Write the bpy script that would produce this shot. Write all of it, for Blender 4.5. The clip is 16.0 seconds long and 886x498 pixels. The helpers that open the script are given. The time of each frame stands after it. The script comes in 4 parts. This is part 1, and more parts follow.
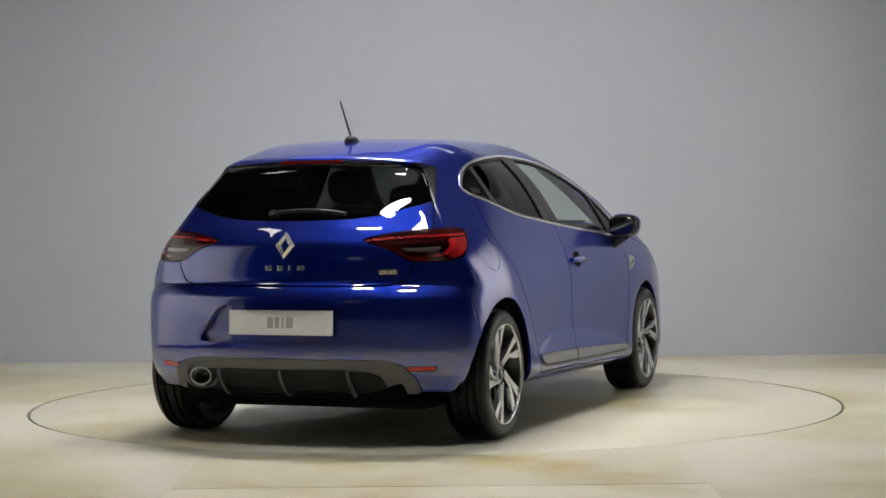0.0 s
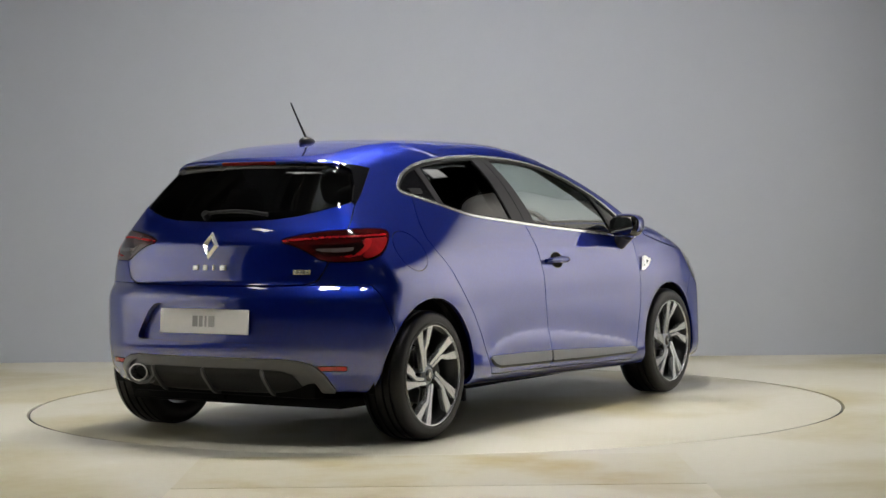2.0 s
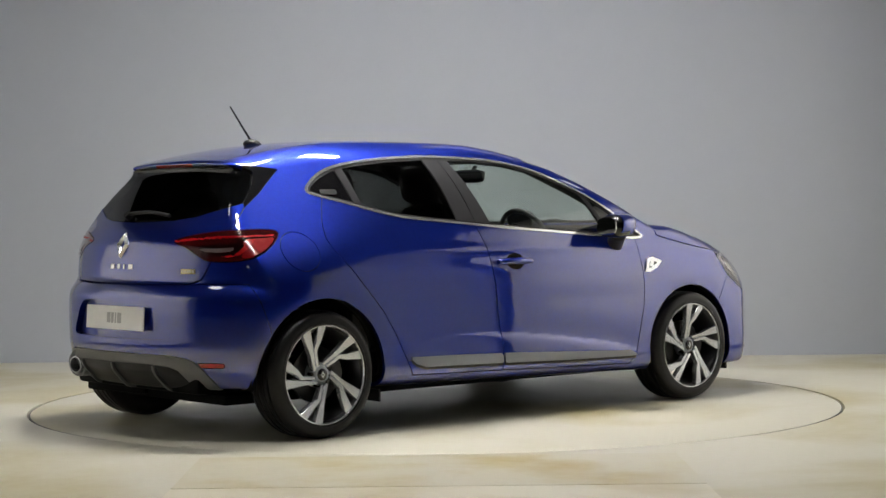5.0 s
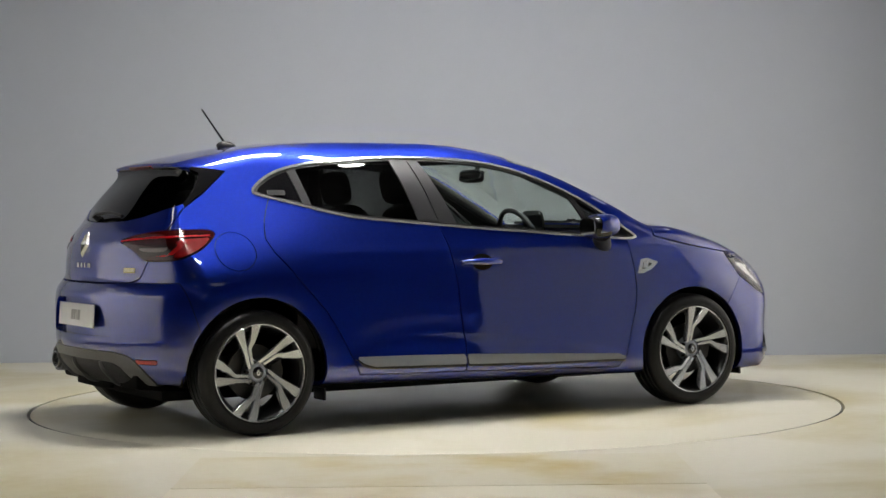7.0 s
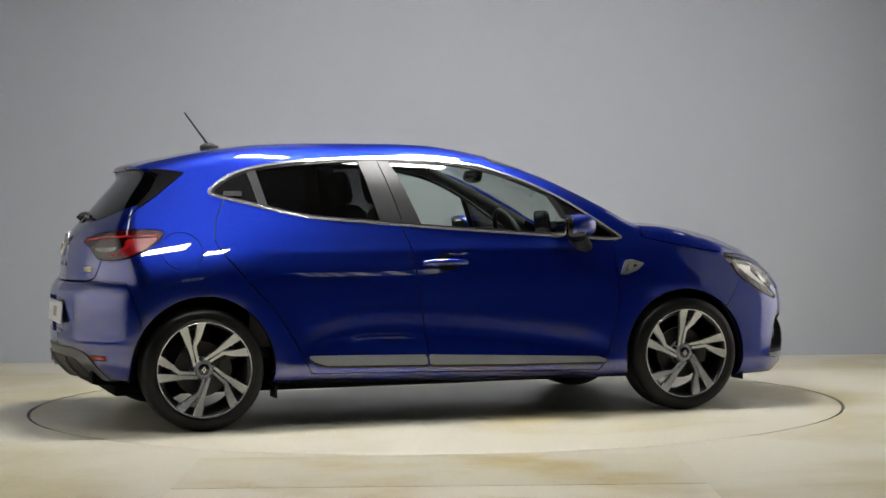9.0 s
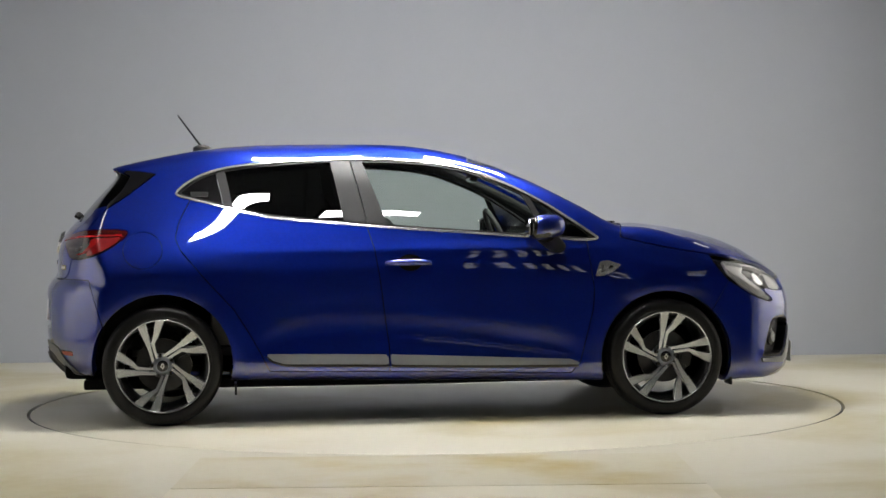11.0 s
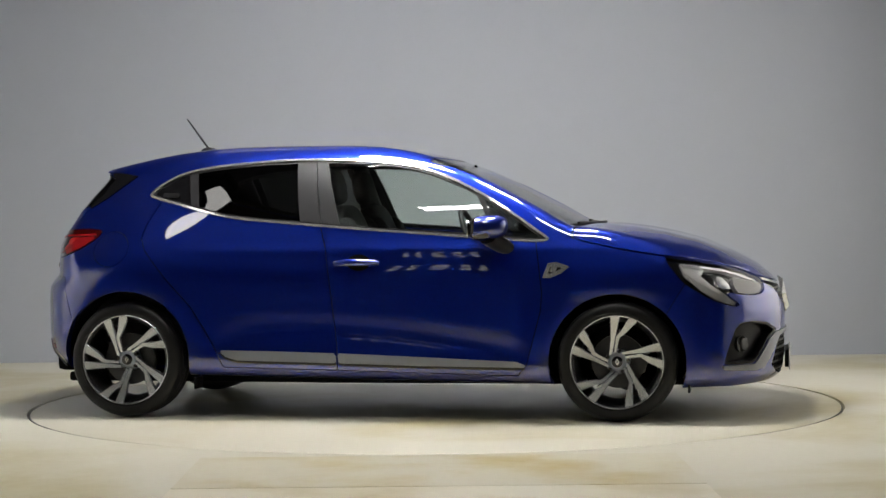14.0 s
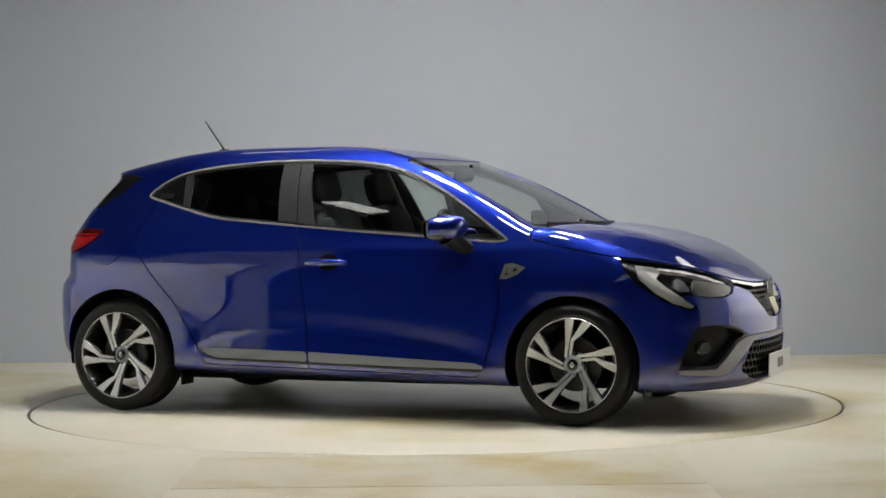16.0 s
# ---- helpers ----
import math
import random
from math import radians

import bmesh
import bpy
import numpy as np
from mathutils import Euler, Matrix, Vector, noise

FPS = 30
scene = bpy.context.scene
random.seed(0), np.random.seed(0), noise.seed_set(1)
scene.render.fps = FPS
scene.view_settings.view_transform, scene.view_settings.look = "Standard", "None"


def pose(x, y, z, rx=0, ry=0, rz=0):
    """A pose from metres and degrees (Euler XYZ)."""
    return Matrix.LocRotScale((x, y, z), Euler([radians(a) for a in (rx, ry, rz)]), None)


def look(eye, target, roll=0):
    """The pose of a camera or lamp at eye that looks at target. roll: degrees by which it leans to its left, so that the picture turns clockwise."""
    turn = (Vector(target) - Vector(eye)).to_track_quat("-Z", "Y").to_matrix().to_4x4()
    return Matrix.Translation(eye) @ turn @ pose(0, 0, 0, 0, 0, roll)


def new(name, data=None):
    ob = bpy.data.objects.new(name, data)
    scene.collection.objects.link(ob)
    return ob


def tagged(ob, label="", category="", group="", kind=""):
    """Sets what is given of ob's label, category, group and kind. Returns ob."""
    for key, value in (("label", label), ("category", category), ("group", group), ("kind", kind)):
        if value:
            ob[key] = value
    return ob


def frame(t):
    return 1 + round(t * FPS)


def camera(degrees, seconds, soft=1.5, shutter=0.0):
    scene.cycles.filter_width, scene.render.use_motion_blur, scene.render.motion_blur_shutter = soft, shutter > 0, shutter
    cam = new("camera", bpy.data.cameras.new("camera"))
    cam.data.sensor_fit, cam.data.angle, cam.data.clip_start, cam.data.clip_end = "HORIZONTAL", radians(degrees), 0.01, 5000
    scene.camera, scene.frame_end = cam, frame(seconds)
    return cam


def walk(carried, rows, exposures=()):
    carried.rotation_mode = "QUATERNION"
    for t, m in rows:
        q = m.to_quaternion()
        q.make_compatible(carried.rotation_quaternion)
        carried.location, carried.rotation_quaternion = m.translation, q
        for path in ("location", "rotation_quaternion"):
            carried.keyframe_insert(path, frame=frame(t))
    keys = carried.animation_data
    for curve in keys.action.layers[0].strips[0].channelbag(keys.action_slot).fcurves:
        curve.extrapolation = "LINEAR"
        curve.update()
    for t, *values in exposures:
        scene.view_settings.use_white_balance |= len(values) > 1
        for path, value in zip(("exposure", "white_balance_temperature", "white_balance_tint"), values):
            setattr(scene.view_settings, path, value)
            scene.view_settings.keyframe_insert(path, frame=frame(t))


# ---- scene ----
# world: turntable centre at the origin, camera on the -y side looking along +y
cam = camera(27.03, 16.0, soft=1.5)
EYE = (0.0, -10.3185, 1.0566)
EYE_POSE = look(EYE, (EYE[0] + math.sin(0.00456), EYE[1] + math.cos(0.00456), EYE[2] - math.tan(0.01923)), roll=-0.561)
walk(cam, [(0, EYE_POSE), (16, EYE_POSE)])

world = bpy.data.worlds.new("hall_dark")
scene.world = world
world.use_nodes = True
world.node_tree.nodes["Background"].inputs["Color"].default_value = (0.03, 0.031, 0.034, 1)
world.node_tree.nodes["Background"].inputs["Strength"].default_value = 1.0
scene.view_settings.exposure = 0.0


# ---- materials ----
def mat(name, color, rough=0.5, metal=0.0, coat=0.0, coat_rough=0.03, spec=0.5, emit=None, power=0.0,
        grain=0.0, grain_scale=40.0, bump=0.0, bump_scale=200.0, rough_var=0.0):
    m = bpy.data.materials.new(name)
    m.use_nodes = True
    nt = m.node_tree
    b = nt.nodes["Principled BSDF"]
    b.inputs["Base Color"].default_value = (*color, 1)
    b.inputs["Roughness"].default_value = rough
    b.inputs["Metallic"].default_value = metal
    b.inputs["Coat Weight"].default_value = coat
    b.inputs["Coat Roughness"].default_value = coat_rough
    b.inputs["Specular IOR Level"].default_value = spec
    if emit:
        b.inputs["Emission Color"].default_value = (*emit, 1)
        b.inputs["Emission Strength"].default_value = power
    co = nt.nodes.new("ShaderNodeTexCoord")
    if grain or rough_var:
        n1 = nt.nodes.new("ShaderNodeTexNoise")
        n1.inputs["Scale"].default_value = grain_scale
        n1.inputs["Detail"].default_value = 6
        n2 = nt.nodes.new("ShaderNodeTexNoise")
        n2.inputs["Scale"].default_value = grain_scale * 0.07
        n2.inputs["Detail"].default_value = 3
        ad = nt.nodes.new("ShaderNodeMath")
        ad.operation = "ADD"
        nt.links.new(co.outputs["Object"], n1.inputs["Vector"])
        nt.links.new(co.outputs["Object"], n2.inputs["Vector"])
        nt.links.new(n1.outputs["Fac"], ad.inputs[0])
        nt.links.new(n2.outputs["Fac"], ad.inputs[1])
        mr = nt.nodes.new("ShaderNodeMapRange")
        mr.inputs["From Min"].default_value, mr.inputs["From Max"].default_value = 0.6, 1.4
        mr.inputs["To Min"].default_value, mr.inputs["To Max"].default_value = 1 - grain, 1 + grain
        nt.links.new(ad.outputs[0], mr.inputs["Value"])
        mx = nt.nodes.new("ShaderNodeMix")
        mx.data_type, mx.blend_type = "RGBA", "MULTIPLY"
        mx.inputs["Factor"].default_value = 1
        mx.inputs["A"].default_value = (*color, 1)
        nt.links.new(mr.outputs["Result"], mx.inputs["B"])
        if grain:
            nt.links.new(mx.outputs["Result"], b.inputs["Base Color"])
        if rough_var:
            mr2 = nt.nodes.new("ShaderNodeMapRange")
            mr2.inputs["From Min"].default_value, mr2.inputs["From Max"].default_value = 0.6, 1.4
            mr2.inputs["To Min"].default_value, mr2.inputs["To Max"].default_value = rough - rough_var, rough + rough_var
            nt.links.new(ad.outputs[0], mr2.inputs["Value"])
            nt.links.new(mr2.outputs["Result"], b.inputs["Roughness"])
    if bump:
        n3 = nt.nodes.new("ShaderNodeTexNoise")
        n3.inputs["Scale"].default_value = bump_scale
        n3.inputs["Detail"].default_value = 4
        bp = nt.nodes.new("ShaderNodeBump")
        bp.inputs["Strength"].default_value = bump
        bp.inputs["Distance"].default_value = 0.002
        nt.links.new(co.outputs["Object"], n3.inputs["Vector"])
        nt.links.new(n3.outputs["Fac"], bp.inputs["Height"])
        nt.links.new(bp.outputs["Normal"], b.inputs["Normal"])
    return m


def glass(name, tint, head_on=0.085):
    """Thin tinted glazing: see-through with a mirror gloss that grows towards grazing on either face."""
    m = bpy.data.materials.new(name)
    m.use_nodes = True
    nt = m.node_tree
    nt.nodes.remove(nt.nodes["Principled BSDF"])
    tr = nt.nodes.new("ShaderNodeBsdfTransparent")
    tr.inputs["Color"].default_value = (*tint, 1)
    gl = nt.nodes.new("ShaderNodeBsdfGlossy")
    gl.inputs["Roughness"].default_value = 0.01
    lw = nt.nodes.new("ShaderNodeLayerWeight")
    lw.inputs["Blend"].default_value = 0.5
    pw = nt.nodes.new("ShaderNodeMath")
    pw.operation = "POWER"
    nt.links.new(lw.outputs["Facing"], pw.inputs[0])
    pw.inputs[1].default_value = 5.0
    rg = nt.nodes.new("ShaderNodeMapRange")
    rg.inputs["To Min"].default_value = head_on
    nt.links.new(pw.outputs[0], rg.inputs["Value"])
    mx = nt.nodes.new("ShaderNodeMixShader")
    nt.links.new(rg.outputs["Result"], mx.inputs[0])
    nt.links.new(tr.outputs[0], mx.inputs[1])
    nt.links.new(gl.outputs[0], mx.inputs[2])
    nt.links.new(mx.outputs[0], nt.nodes["Material Output"].inputs["Surface"])
    return m


PAINT = mat("blue_metallic_paint", (0.0018, 0.0185, 0.275), rough=0.42, metal=0.93, coat=1.0, coat_rough=0.02, grain=0.10, grain_scale=900)
PAINT.node_tree.nodes["Principled BSDF"].inputs["Coat IOR"].default_value = 2.2
BLACK_TRIM = mat("black_satin_trim", (0.008, 0.008, 0.009), spec=0.3, rough=0.42, grain=0.2, bump=0.2, bump_scale=500)
GLOSS_BLACK = mat("gloss_black", (0.006, 0.006, 0.007), rough=0.12, coat=0.5)
GREY_TRIM = mat("grey_satin_trim", (0.13, 0.13, 0.135), rough=0.38, metal=0.3, grain=0.08, bump=0.1)
SILVER = mat("satin_silver", (0.29, 0.305, 0.34), rough=0.34, metal=0.4, grain=0.05)
CHROME = mat("chrome", (0.80, 0.81, 0.83), rough=0.16, metal=0.85)
RUBBER = mat("tyre_rubber", (0.006, 0.006, 0.0065), rough=0.36, spec=0.32, grain=0.25, bump=0.25, bump_scale=300)
RIM_CUT = mat("machined_alloy", (0.66, 0.68, 0.71), rough=0.24, metal=0.75, grain=0.06)
RIM_DARK = mat("dark_alloy_paint", (0.010, 0.010, 0.011), rough=0.3, metal=0.4, coat=0.4)
IRON = mat("cast_iron_disc", (0.05, 0.05, 0.051), rough=0.42, metal=0.9, grain=0.15)
LINER = mat("dark_liner", (0.005, 0.005, 0.005), spec=0.1, rough=0.8, grain=0.2)
GREY_PILLAR = mat("satin_pillar_film", (0.022, 0.022, 0.024), rough=0.40, spec=0.35, coat=0.0, grain=0.05)
LENS_COVER = glass("clear_lens_cover", (0.98, 0.98, 0.98), 0.03)
MIRROR = mat("silvered_glass", (0.85, 0.86, 0.87), rough=0.02, metal=1.0)
CLOTH = mat("dark_seat_cloth", (0.022, 0.022, 0.024), rough=0.9, grain=0.25, grain_scale=120, bump=0.4, bump_scale=700)
DASH = mat("dashboard_plastic", (0.03, 0.03, 0.032), rough=0.6, grain=0.15, bump=0.2)
PALE_TRIM = mat("pale_headlining", (0.32, 0.31, 0.29), rough=0.85, grain=0.08)
GLASS_CLEAR = glass("green_tinted_glass", (0.86, 0.92, 0.88))
GLASS_DARK = glass("privacy_glass", (0.085, 0.088, 0.088))
RED_LENS = mat("red_lamp_lens", (0.050, 0.0015, 0.002), rough=0.14, coat=0.5, grain=0.15, grain_scale=25)
DARK_RED = mat("black_red_lens", (0.006, 0.0008, 0.001), rough=0.12, coat=0.5)
RED_MID = mat("mid_red_lens", (0.22, 0.006, 0.008), rough=0.22, coat=0.25, grain=0.2, grain_scale=30)
RED_BRIGHT = mat("red_light_guide", (0.36, 0.008, 0.010), rough=0.25, coat=0.5)
LENS_CLEAR = mat("clear_lamp_lens", (0.82, 0.82, 0.82), rough=0.2, coat=1.0, metal=0.15, grain=0.1)
TAIL_CLEAR_LENS = mat("smoky_clear_lens", (0.12, 0.10, 0.10), rough=0.15, coat=1.0, grain=0.15, grain_scale=60)
WHITE_PLATE = mat("white_plate", (0.87, 0.87, 0.87), rough=0.35, grain=0.03)
PLATE_INK = mat("grey_print", (0.42, 0.42, 0.43), rough=0.5)
DISH_GREY = mat("reflector_grey", (0.16, 0.16, 0.165), rough=0.3, metal=0.5, grain=0.2, grain_scale=60)
FOG_GLASS = mat("smoky_fog_lens", (0.06, 0.06, 0.062), rough=0.2, metal=0.3, coat=0.4)
LAMP_BASE = mat("lamp_inside_grey", (0.03, 0.03, 0.032), rough=0.25, metal=0.5, coat=0.5)
GOLD = mat("pale_gold_badge", (0.70, 0.62, 0.40), rough=0.25, metal=0.8)
WALL_PAINT = mat("grey_wall_paint", (0.405, 0.428, 0.475), rough=0.75, grain=0.015, grain_scale=6, bump=0.05, bump_scale=60)
HALL_DARK = mat("dark_hall_cladding", (0.12, 0.12, 0.13), rough=0.8, grain=0.2, grain_scale=5)


# ---- mesh helpers ----
def part(name, bm, material, parent=None, label="", smooth=True, category="", group="", kind=""):
    me = bpy.data.meshes.new(name)
    bm.to_mesh(me)
    bm.free()
    me.materials.append(material)
    if smooth:
        me.polygons.foreach_set("use_smooth", [True] * len(me.polygons))
        me.set_sharp_from_angle(angle=radians(35))
    ob = new(name, me)
    if parent is not None:
        ob.parent = parent
    return tagged(ob, label, category, group, kind)


def box(bm, c, s, m=None, bevel=0.0):
    r = bmesh.ops.create_cube(bm, size=1)
    vs = r["verts"]
    bmesh.ops.scale(bm, vec=s, verts=vs)
    if bevel:
        es = list({e for v in vs for e in v.link_edges})
        r2 = bmesh.ops.bevel(bm, geom=es, offset=bevel, segments=2, affect="EDGES", profile=0.6)
        vs = list({v for f in r2["faces"] for v in f.verts} | {v for v in vs if v.is_valid})
    bmesh.ops.translate(bm, vec=c, verts=vs)
    if m is not None:
        bmesh.ops.transform(bm, matrix=m, verts=vs)
    return vs


def lathe(bm, prof, n=64, axis="y"):
    """Turns (radius, along) pairs round an axis; a closed profile ends where it begins."""
    rings = []
    for k in range(n):
        a = 2 * math.pi * k / n
        c, s = math.cos(a), math.sin(a)
        if axis == "y":
            rings.append([bm.verts.new((r * c, d, r * s)) for r, d in prof])
        else:
            rings.append([bm.verts.new((r * c, r * s, d)) for r, d in prof])
    for k in range(n):
        a, b = rings[k], rings[(k + 1) % n]
        for i in range(len(prof) - 1):
            bm.faces.new((a[i], a[i + 1], b[i + 1], b[i]))
    bmesh.ops.remove_doubles(bm, verts=bm.verts, dist=1e-6)
    bmesh.ops.recalc_face_normals(bm, faces=bm.faces)


def plate(bm, pts, depth, to3):
    """A prism: outline of 2D points, mapped by to3(u, v, w), from w = 0 to w = depth."""
    a = [bm.verts.new(to3(u, v, 0)) for u, v in pts]
    b = [bm.verts.new(to3(u, v, depth)) for u, v in pts]
    n = len(pts)
    fs = [bm.faces.new(a), bm.faces.new(b[::-1])]
    fs += [bm.faces.new((a[i], b[i], b[(i + 1) % n], a[(i + 1) % n])) for i in range(n)]
    bmesh.ops.recalc_face_normals(bm, faces=fs)
    return a + b


def tube(bm, pts, r, n=8, taper=1.0):
    pts = [Vector(p) for p in pts]
    rings = []
    for i, p in enumerate(pts):
        d = (pts[min(i + 1, len(pts) - 1)] - pts[max(i - 1, 0)]).normalized()
        u = d.orthogonal().normalized() if i == 0 else (u - d * u.dot(d)).normalized()
        w = d.cross(u)
        k = r * (1 + (taper - 1) * i / (len(pts) - 1))
        rings.append([bm.verts.new(p + k * (math.cos(2 * math.pi * j / n) * u + math.sin(2 * math.pi * j / n) * w)) for j in range(n)])
    fs = []
    for a, b in zip(rings, rings[1:]):
        fs += [bm.faces.new((a[j], a[(j + 1) % n], b[(j + 1) % n], b[j])) for j in range(n)]
    fs += [bm.faces.new(rings[0]), bm.faces.new(rings[-1][::-1])]
    bmesh.ops.recalc_face_normals(bm, faces=fs)


# ---- the car's body as one smooth solid: x forward, y left, z up, origin on the ground between the axles ----
def spline(pts, x):
    """Monotone-ish cubic through (x, value) pairs, flat beyond the ends."""
    px, py = np.array([p[0] for p in pts], float), np.array([p[1] for p in pts], float)
    d = np.gradient(py, px)
    x = np.clip(x, px[0], px[-1])
    i = np.clip(np.searchsorted(px, x) - 1, 0, len(px) - 2)
    h = px[i + 1] - px[i]
    t = (x - px[i]) / h
    return ((1 + 2 * t) * (1 - t) ** 2 * py[i] + t * (1 - t) ** 2 * h * d[i]
            + t * t * (3 - 2 * t) * py[i + 1] + t * t * (t - 1) * h * d[i + 1])


def sstep(a, b, x):
    t = np.clip((x - a) / (b - a), 0, 1)
    return t * t * (3 - 2 * t)


def smax(a, b, k):
    h = np.maximum(k - np.abs(a - b), 0) / k
    return np.maximum(a, b) + h * h * k * 0.25


def poly_sd(poly, x, y):
    """Signed distance to a closed polygon, negative inside."""
    p = np.array(poly, float)
    q = np.roll(p, -1, 0)
    d2 = np.full(np.shape(x), 1e9)
    inside = np.zeros(np.shape(x), bool)
    for (ax, ay), (bx, by) in zip(p, q):
        ex, ey = bx - ax, by - ay
        wx, wy = x - ax, y - ay
        t = np.clip((wx * ex + wy * ey) / max(ex * ex + ey * ey, 1e-12), 0, 1)
        d2 = np.minimum(d2, (wx - ex * t) ** 2 + (wy - ey * t) ** 2)
        if ey != 0:
            inside ^= ((ay > y) != (by > y)) & (x < ex * (y - ay) / ey + ax)
    return np.where(inside, -1, 1) * np.sqrt(d2)


def rounded(poly, n=4, keep=0.25):
    """Corner-cutting: a smoother outline through the same course."""
    p = np.array(poly, float)
    for _ in range(n):
        q = np.roll(p, -1, 0)
        p = np.stack([p * (1 - keep) + q * keep, p * keep + q * (1 - keep)], 1).reshape(-1, 2)
        keep = 0.25
    return p


TOP = [(-1.60, 1.318), (-1.43, 1.356), (-1.27, 1.387), (-1.13, 1.410), (-0.95, 1.430), (-0.80, 1.438), (-0.64, 1.441),
       (-0.45, 1.441), (-0.17, 1.434), (0.0, 1.423), (0.144, 1.402), (0.30, 1.366), (0.456, 1.314), (0.612, 1.245),
       (0.767, 1.170), (0.922, 1.092), (1.02, 1.035), (1.10, 0.998), (1.232, 0.987), (1.387, 0.969), (1.542, 0.942),
       (1.696, 0.902), (1.85, 0.845), (1.973, 0.780), (2.056, 0.710)]
NOSE = [(2.108, 0.63), (2.122, 0.55), (2.12, 0.45), (2.125, 0.32), (2.115, 0.22), (2.07, 0.175), (1.75, 0.165), (0.9, 0.185)]
TAIL = [(-0.9, 0.22), (-1.60, 0.235), (-1.83, 0.25), (-1.905, 0.33), (-1.925, 0.43), (-1.928, 0.60), (-1.922, 0.685), (-1.890, 0.735), (-1.868, 0.750),
        (-1.868, 0.80), (-1.862, 0.87), (-1.848, 0.93), (-1.80, 1.00), (-1.74, 1.06), (-1.66, 1.150), (-1.57, 1.245), (-1.535, 1.292)]
PROFILE = np.array(TOP + NOSE + TAIL)
GX0, GX1, GZ0, GZ1, GH = -2.7, 2.9, -0.3, 2.0, 0.01
_gx, _gz = np.arange(GX0, GX1, GH), np.arange(GZ0, GZ1, GH)
PROF_SD = poly_sd(PROFILE, *np.meshgrid(_gx, _gz, indexing="ij"))
for _ in range(6):
    _p = np.pad(PROF_SD, 1, mode="edge")
    PROF_SD = (_p[:-2, 1:-1] + _p[2:, 1:-1] + _p[1:-1, :-2] + _p[1:-1, 2:] + 4 * PROF_SD) / 8

WAIST = [(-2.0, 0.79), (-1.8, 0.823), (-1.6, 0.846), (-1.3, 0.868), (-0.95, 0.862), (-0.4, 0.850), (0.3, 0.850), (0.9, 0.858), (1.3, 0.860), (1.6, 0.842), (1.9, 0.80), (2.12, 0.75)]
CABIN = [(-1.95, 0.67), (-1.6, 0.737), (-1.24, 0.794), (-0.8, 0.803), (-0.2, 0.810), (0.3, 0.835), (0.6, 0.835), (1.0, 0.818), (2.1, 0.80)]
LEAN = [(-1.7, 0.74), (-1.2, 0.70), (-0.75, 0.50), (-0.3, 0.42), (2.2, 0.42)]
CREASE = [(-0.95, 0.30), (-0.78, 0.375), (-0.65, 0.425), (-0.5, 0.450), (-0.3, 0.452), (0.0, 0.435), (0.4, 0.390), (0.8, 0.325), (1.0, 0.28)]
AXLE = 1.2915


def side_width(x, z):
    w = spline(WAIST, x)
    up = np.clip((z - 0.66) / 0.36, 0, 3)
    dn = np.clip((0.60 - z) / 0.40, 0, 2)
    low = w - 0.075 * up ** 2.2 - (0.004 + 0.021 * (1 - sstep(-1.75, -1.35, x))) * dn ** 2 + 0.030 * np.clip(0.60 - z, 0, 1) * sstep(-1.45, -1.2, x)
    door = sstep(-0.95, -0.6, x) * (1 - sstep(0.65, 0.95, x))
    crease = spline(CREASE, x)
    under = np.maximum(crease - z, 0)
    low = low + (-0.003 * np.exp(-((z - crease - 0.03) / 0.07) ** 2) + 0.006 * (1 - np.exp(-under / 0.016))) * door
    low = low + 0.006 * np.exp(-((z - 0.875) / 0.028) ** 2) * sstep(-1.15, -0.85, x) * (1 - sstep(0.9, 1.5, x))
    for a in (-AXLE, AXLE):
        r = np.hypot(x - a, z - 0.31)
        low = low + 0.005 * np.exp(-((r - 0.40) / 0.09) ** 2) * sstep(0.05, 0.3, z)
    cab = spline(CABIN, x) - spline(LEAN, x) * (z - 0.93)
    return -smax(-low, -cab, 0.05)


def body_sd(p):
    x, y, z = p[..., 0], np.abs(p[..., 1]), p[..., 2]
    yy = y / 0.8
    fw = sstep(1.2, 1.95, x)
    nose = (0.04 * sstep(0.2, 1.2, x) + 0.10 * fw) * yy ** 2 + 0.15 * fw * yy ** 4
    low_tail = 1 - sstep(0.85, 1.2, z)
    tail = (1 - sstep(-1.8, -1.0, x)) * ((0.10 + 0.06 * low_tail) * yy ** 2 + 0.100 * low_tail * yy ** 5)
    crown = (0.028 - 0.016 * sstep(-0.6, 0.0, x) - 0.006 * sstep(0.9, 1.3, x)) * (y / 0.6) ** 2 * sstep(0.55, 0.95, z)
    crown = crown - 0.014 * sstep(1.0, 1.25, x) * (1 - sstep(1.7, 1.95, x)) * np.exp(-((y - 0.44) / 0.20) ** 2)
    crown = crown + 0.035 * sstep(1.15, 1.45, x) * yy ** 6 * sstep(0.55, 0.95, z)
    xe, ze = x + nose - tail, z + crown
    fx = np.clip((xe - GX0) / GH, 0, len(_gx) - 1.001)
    fz = np.clip((ze - GZ0) / GH, 0, len(_gz) - 1.001)
    i, j = fx.astype(int), fz.astype(int)
    u, v = fx - i, fz - j
    prof = (PROF_SD[i, j] * (1 - u) * (1 - v) + PROF_SD[i + 1, j] * u * (1 - v) + PROF_SD[i, j + 1] * (1 - u) * v + PROF_SD[i + 1, j + 1] * u * v)
    side = (y - side_width(x, z)) * 0.93
    return smax(prof, side, 0.050 + 0.035 * sstep(1.2, 1.35, z) * (1 - sstep(-0.5, 0.0, x)) + 0.05 * (1 - sstep(0.7, 0.95, z)))


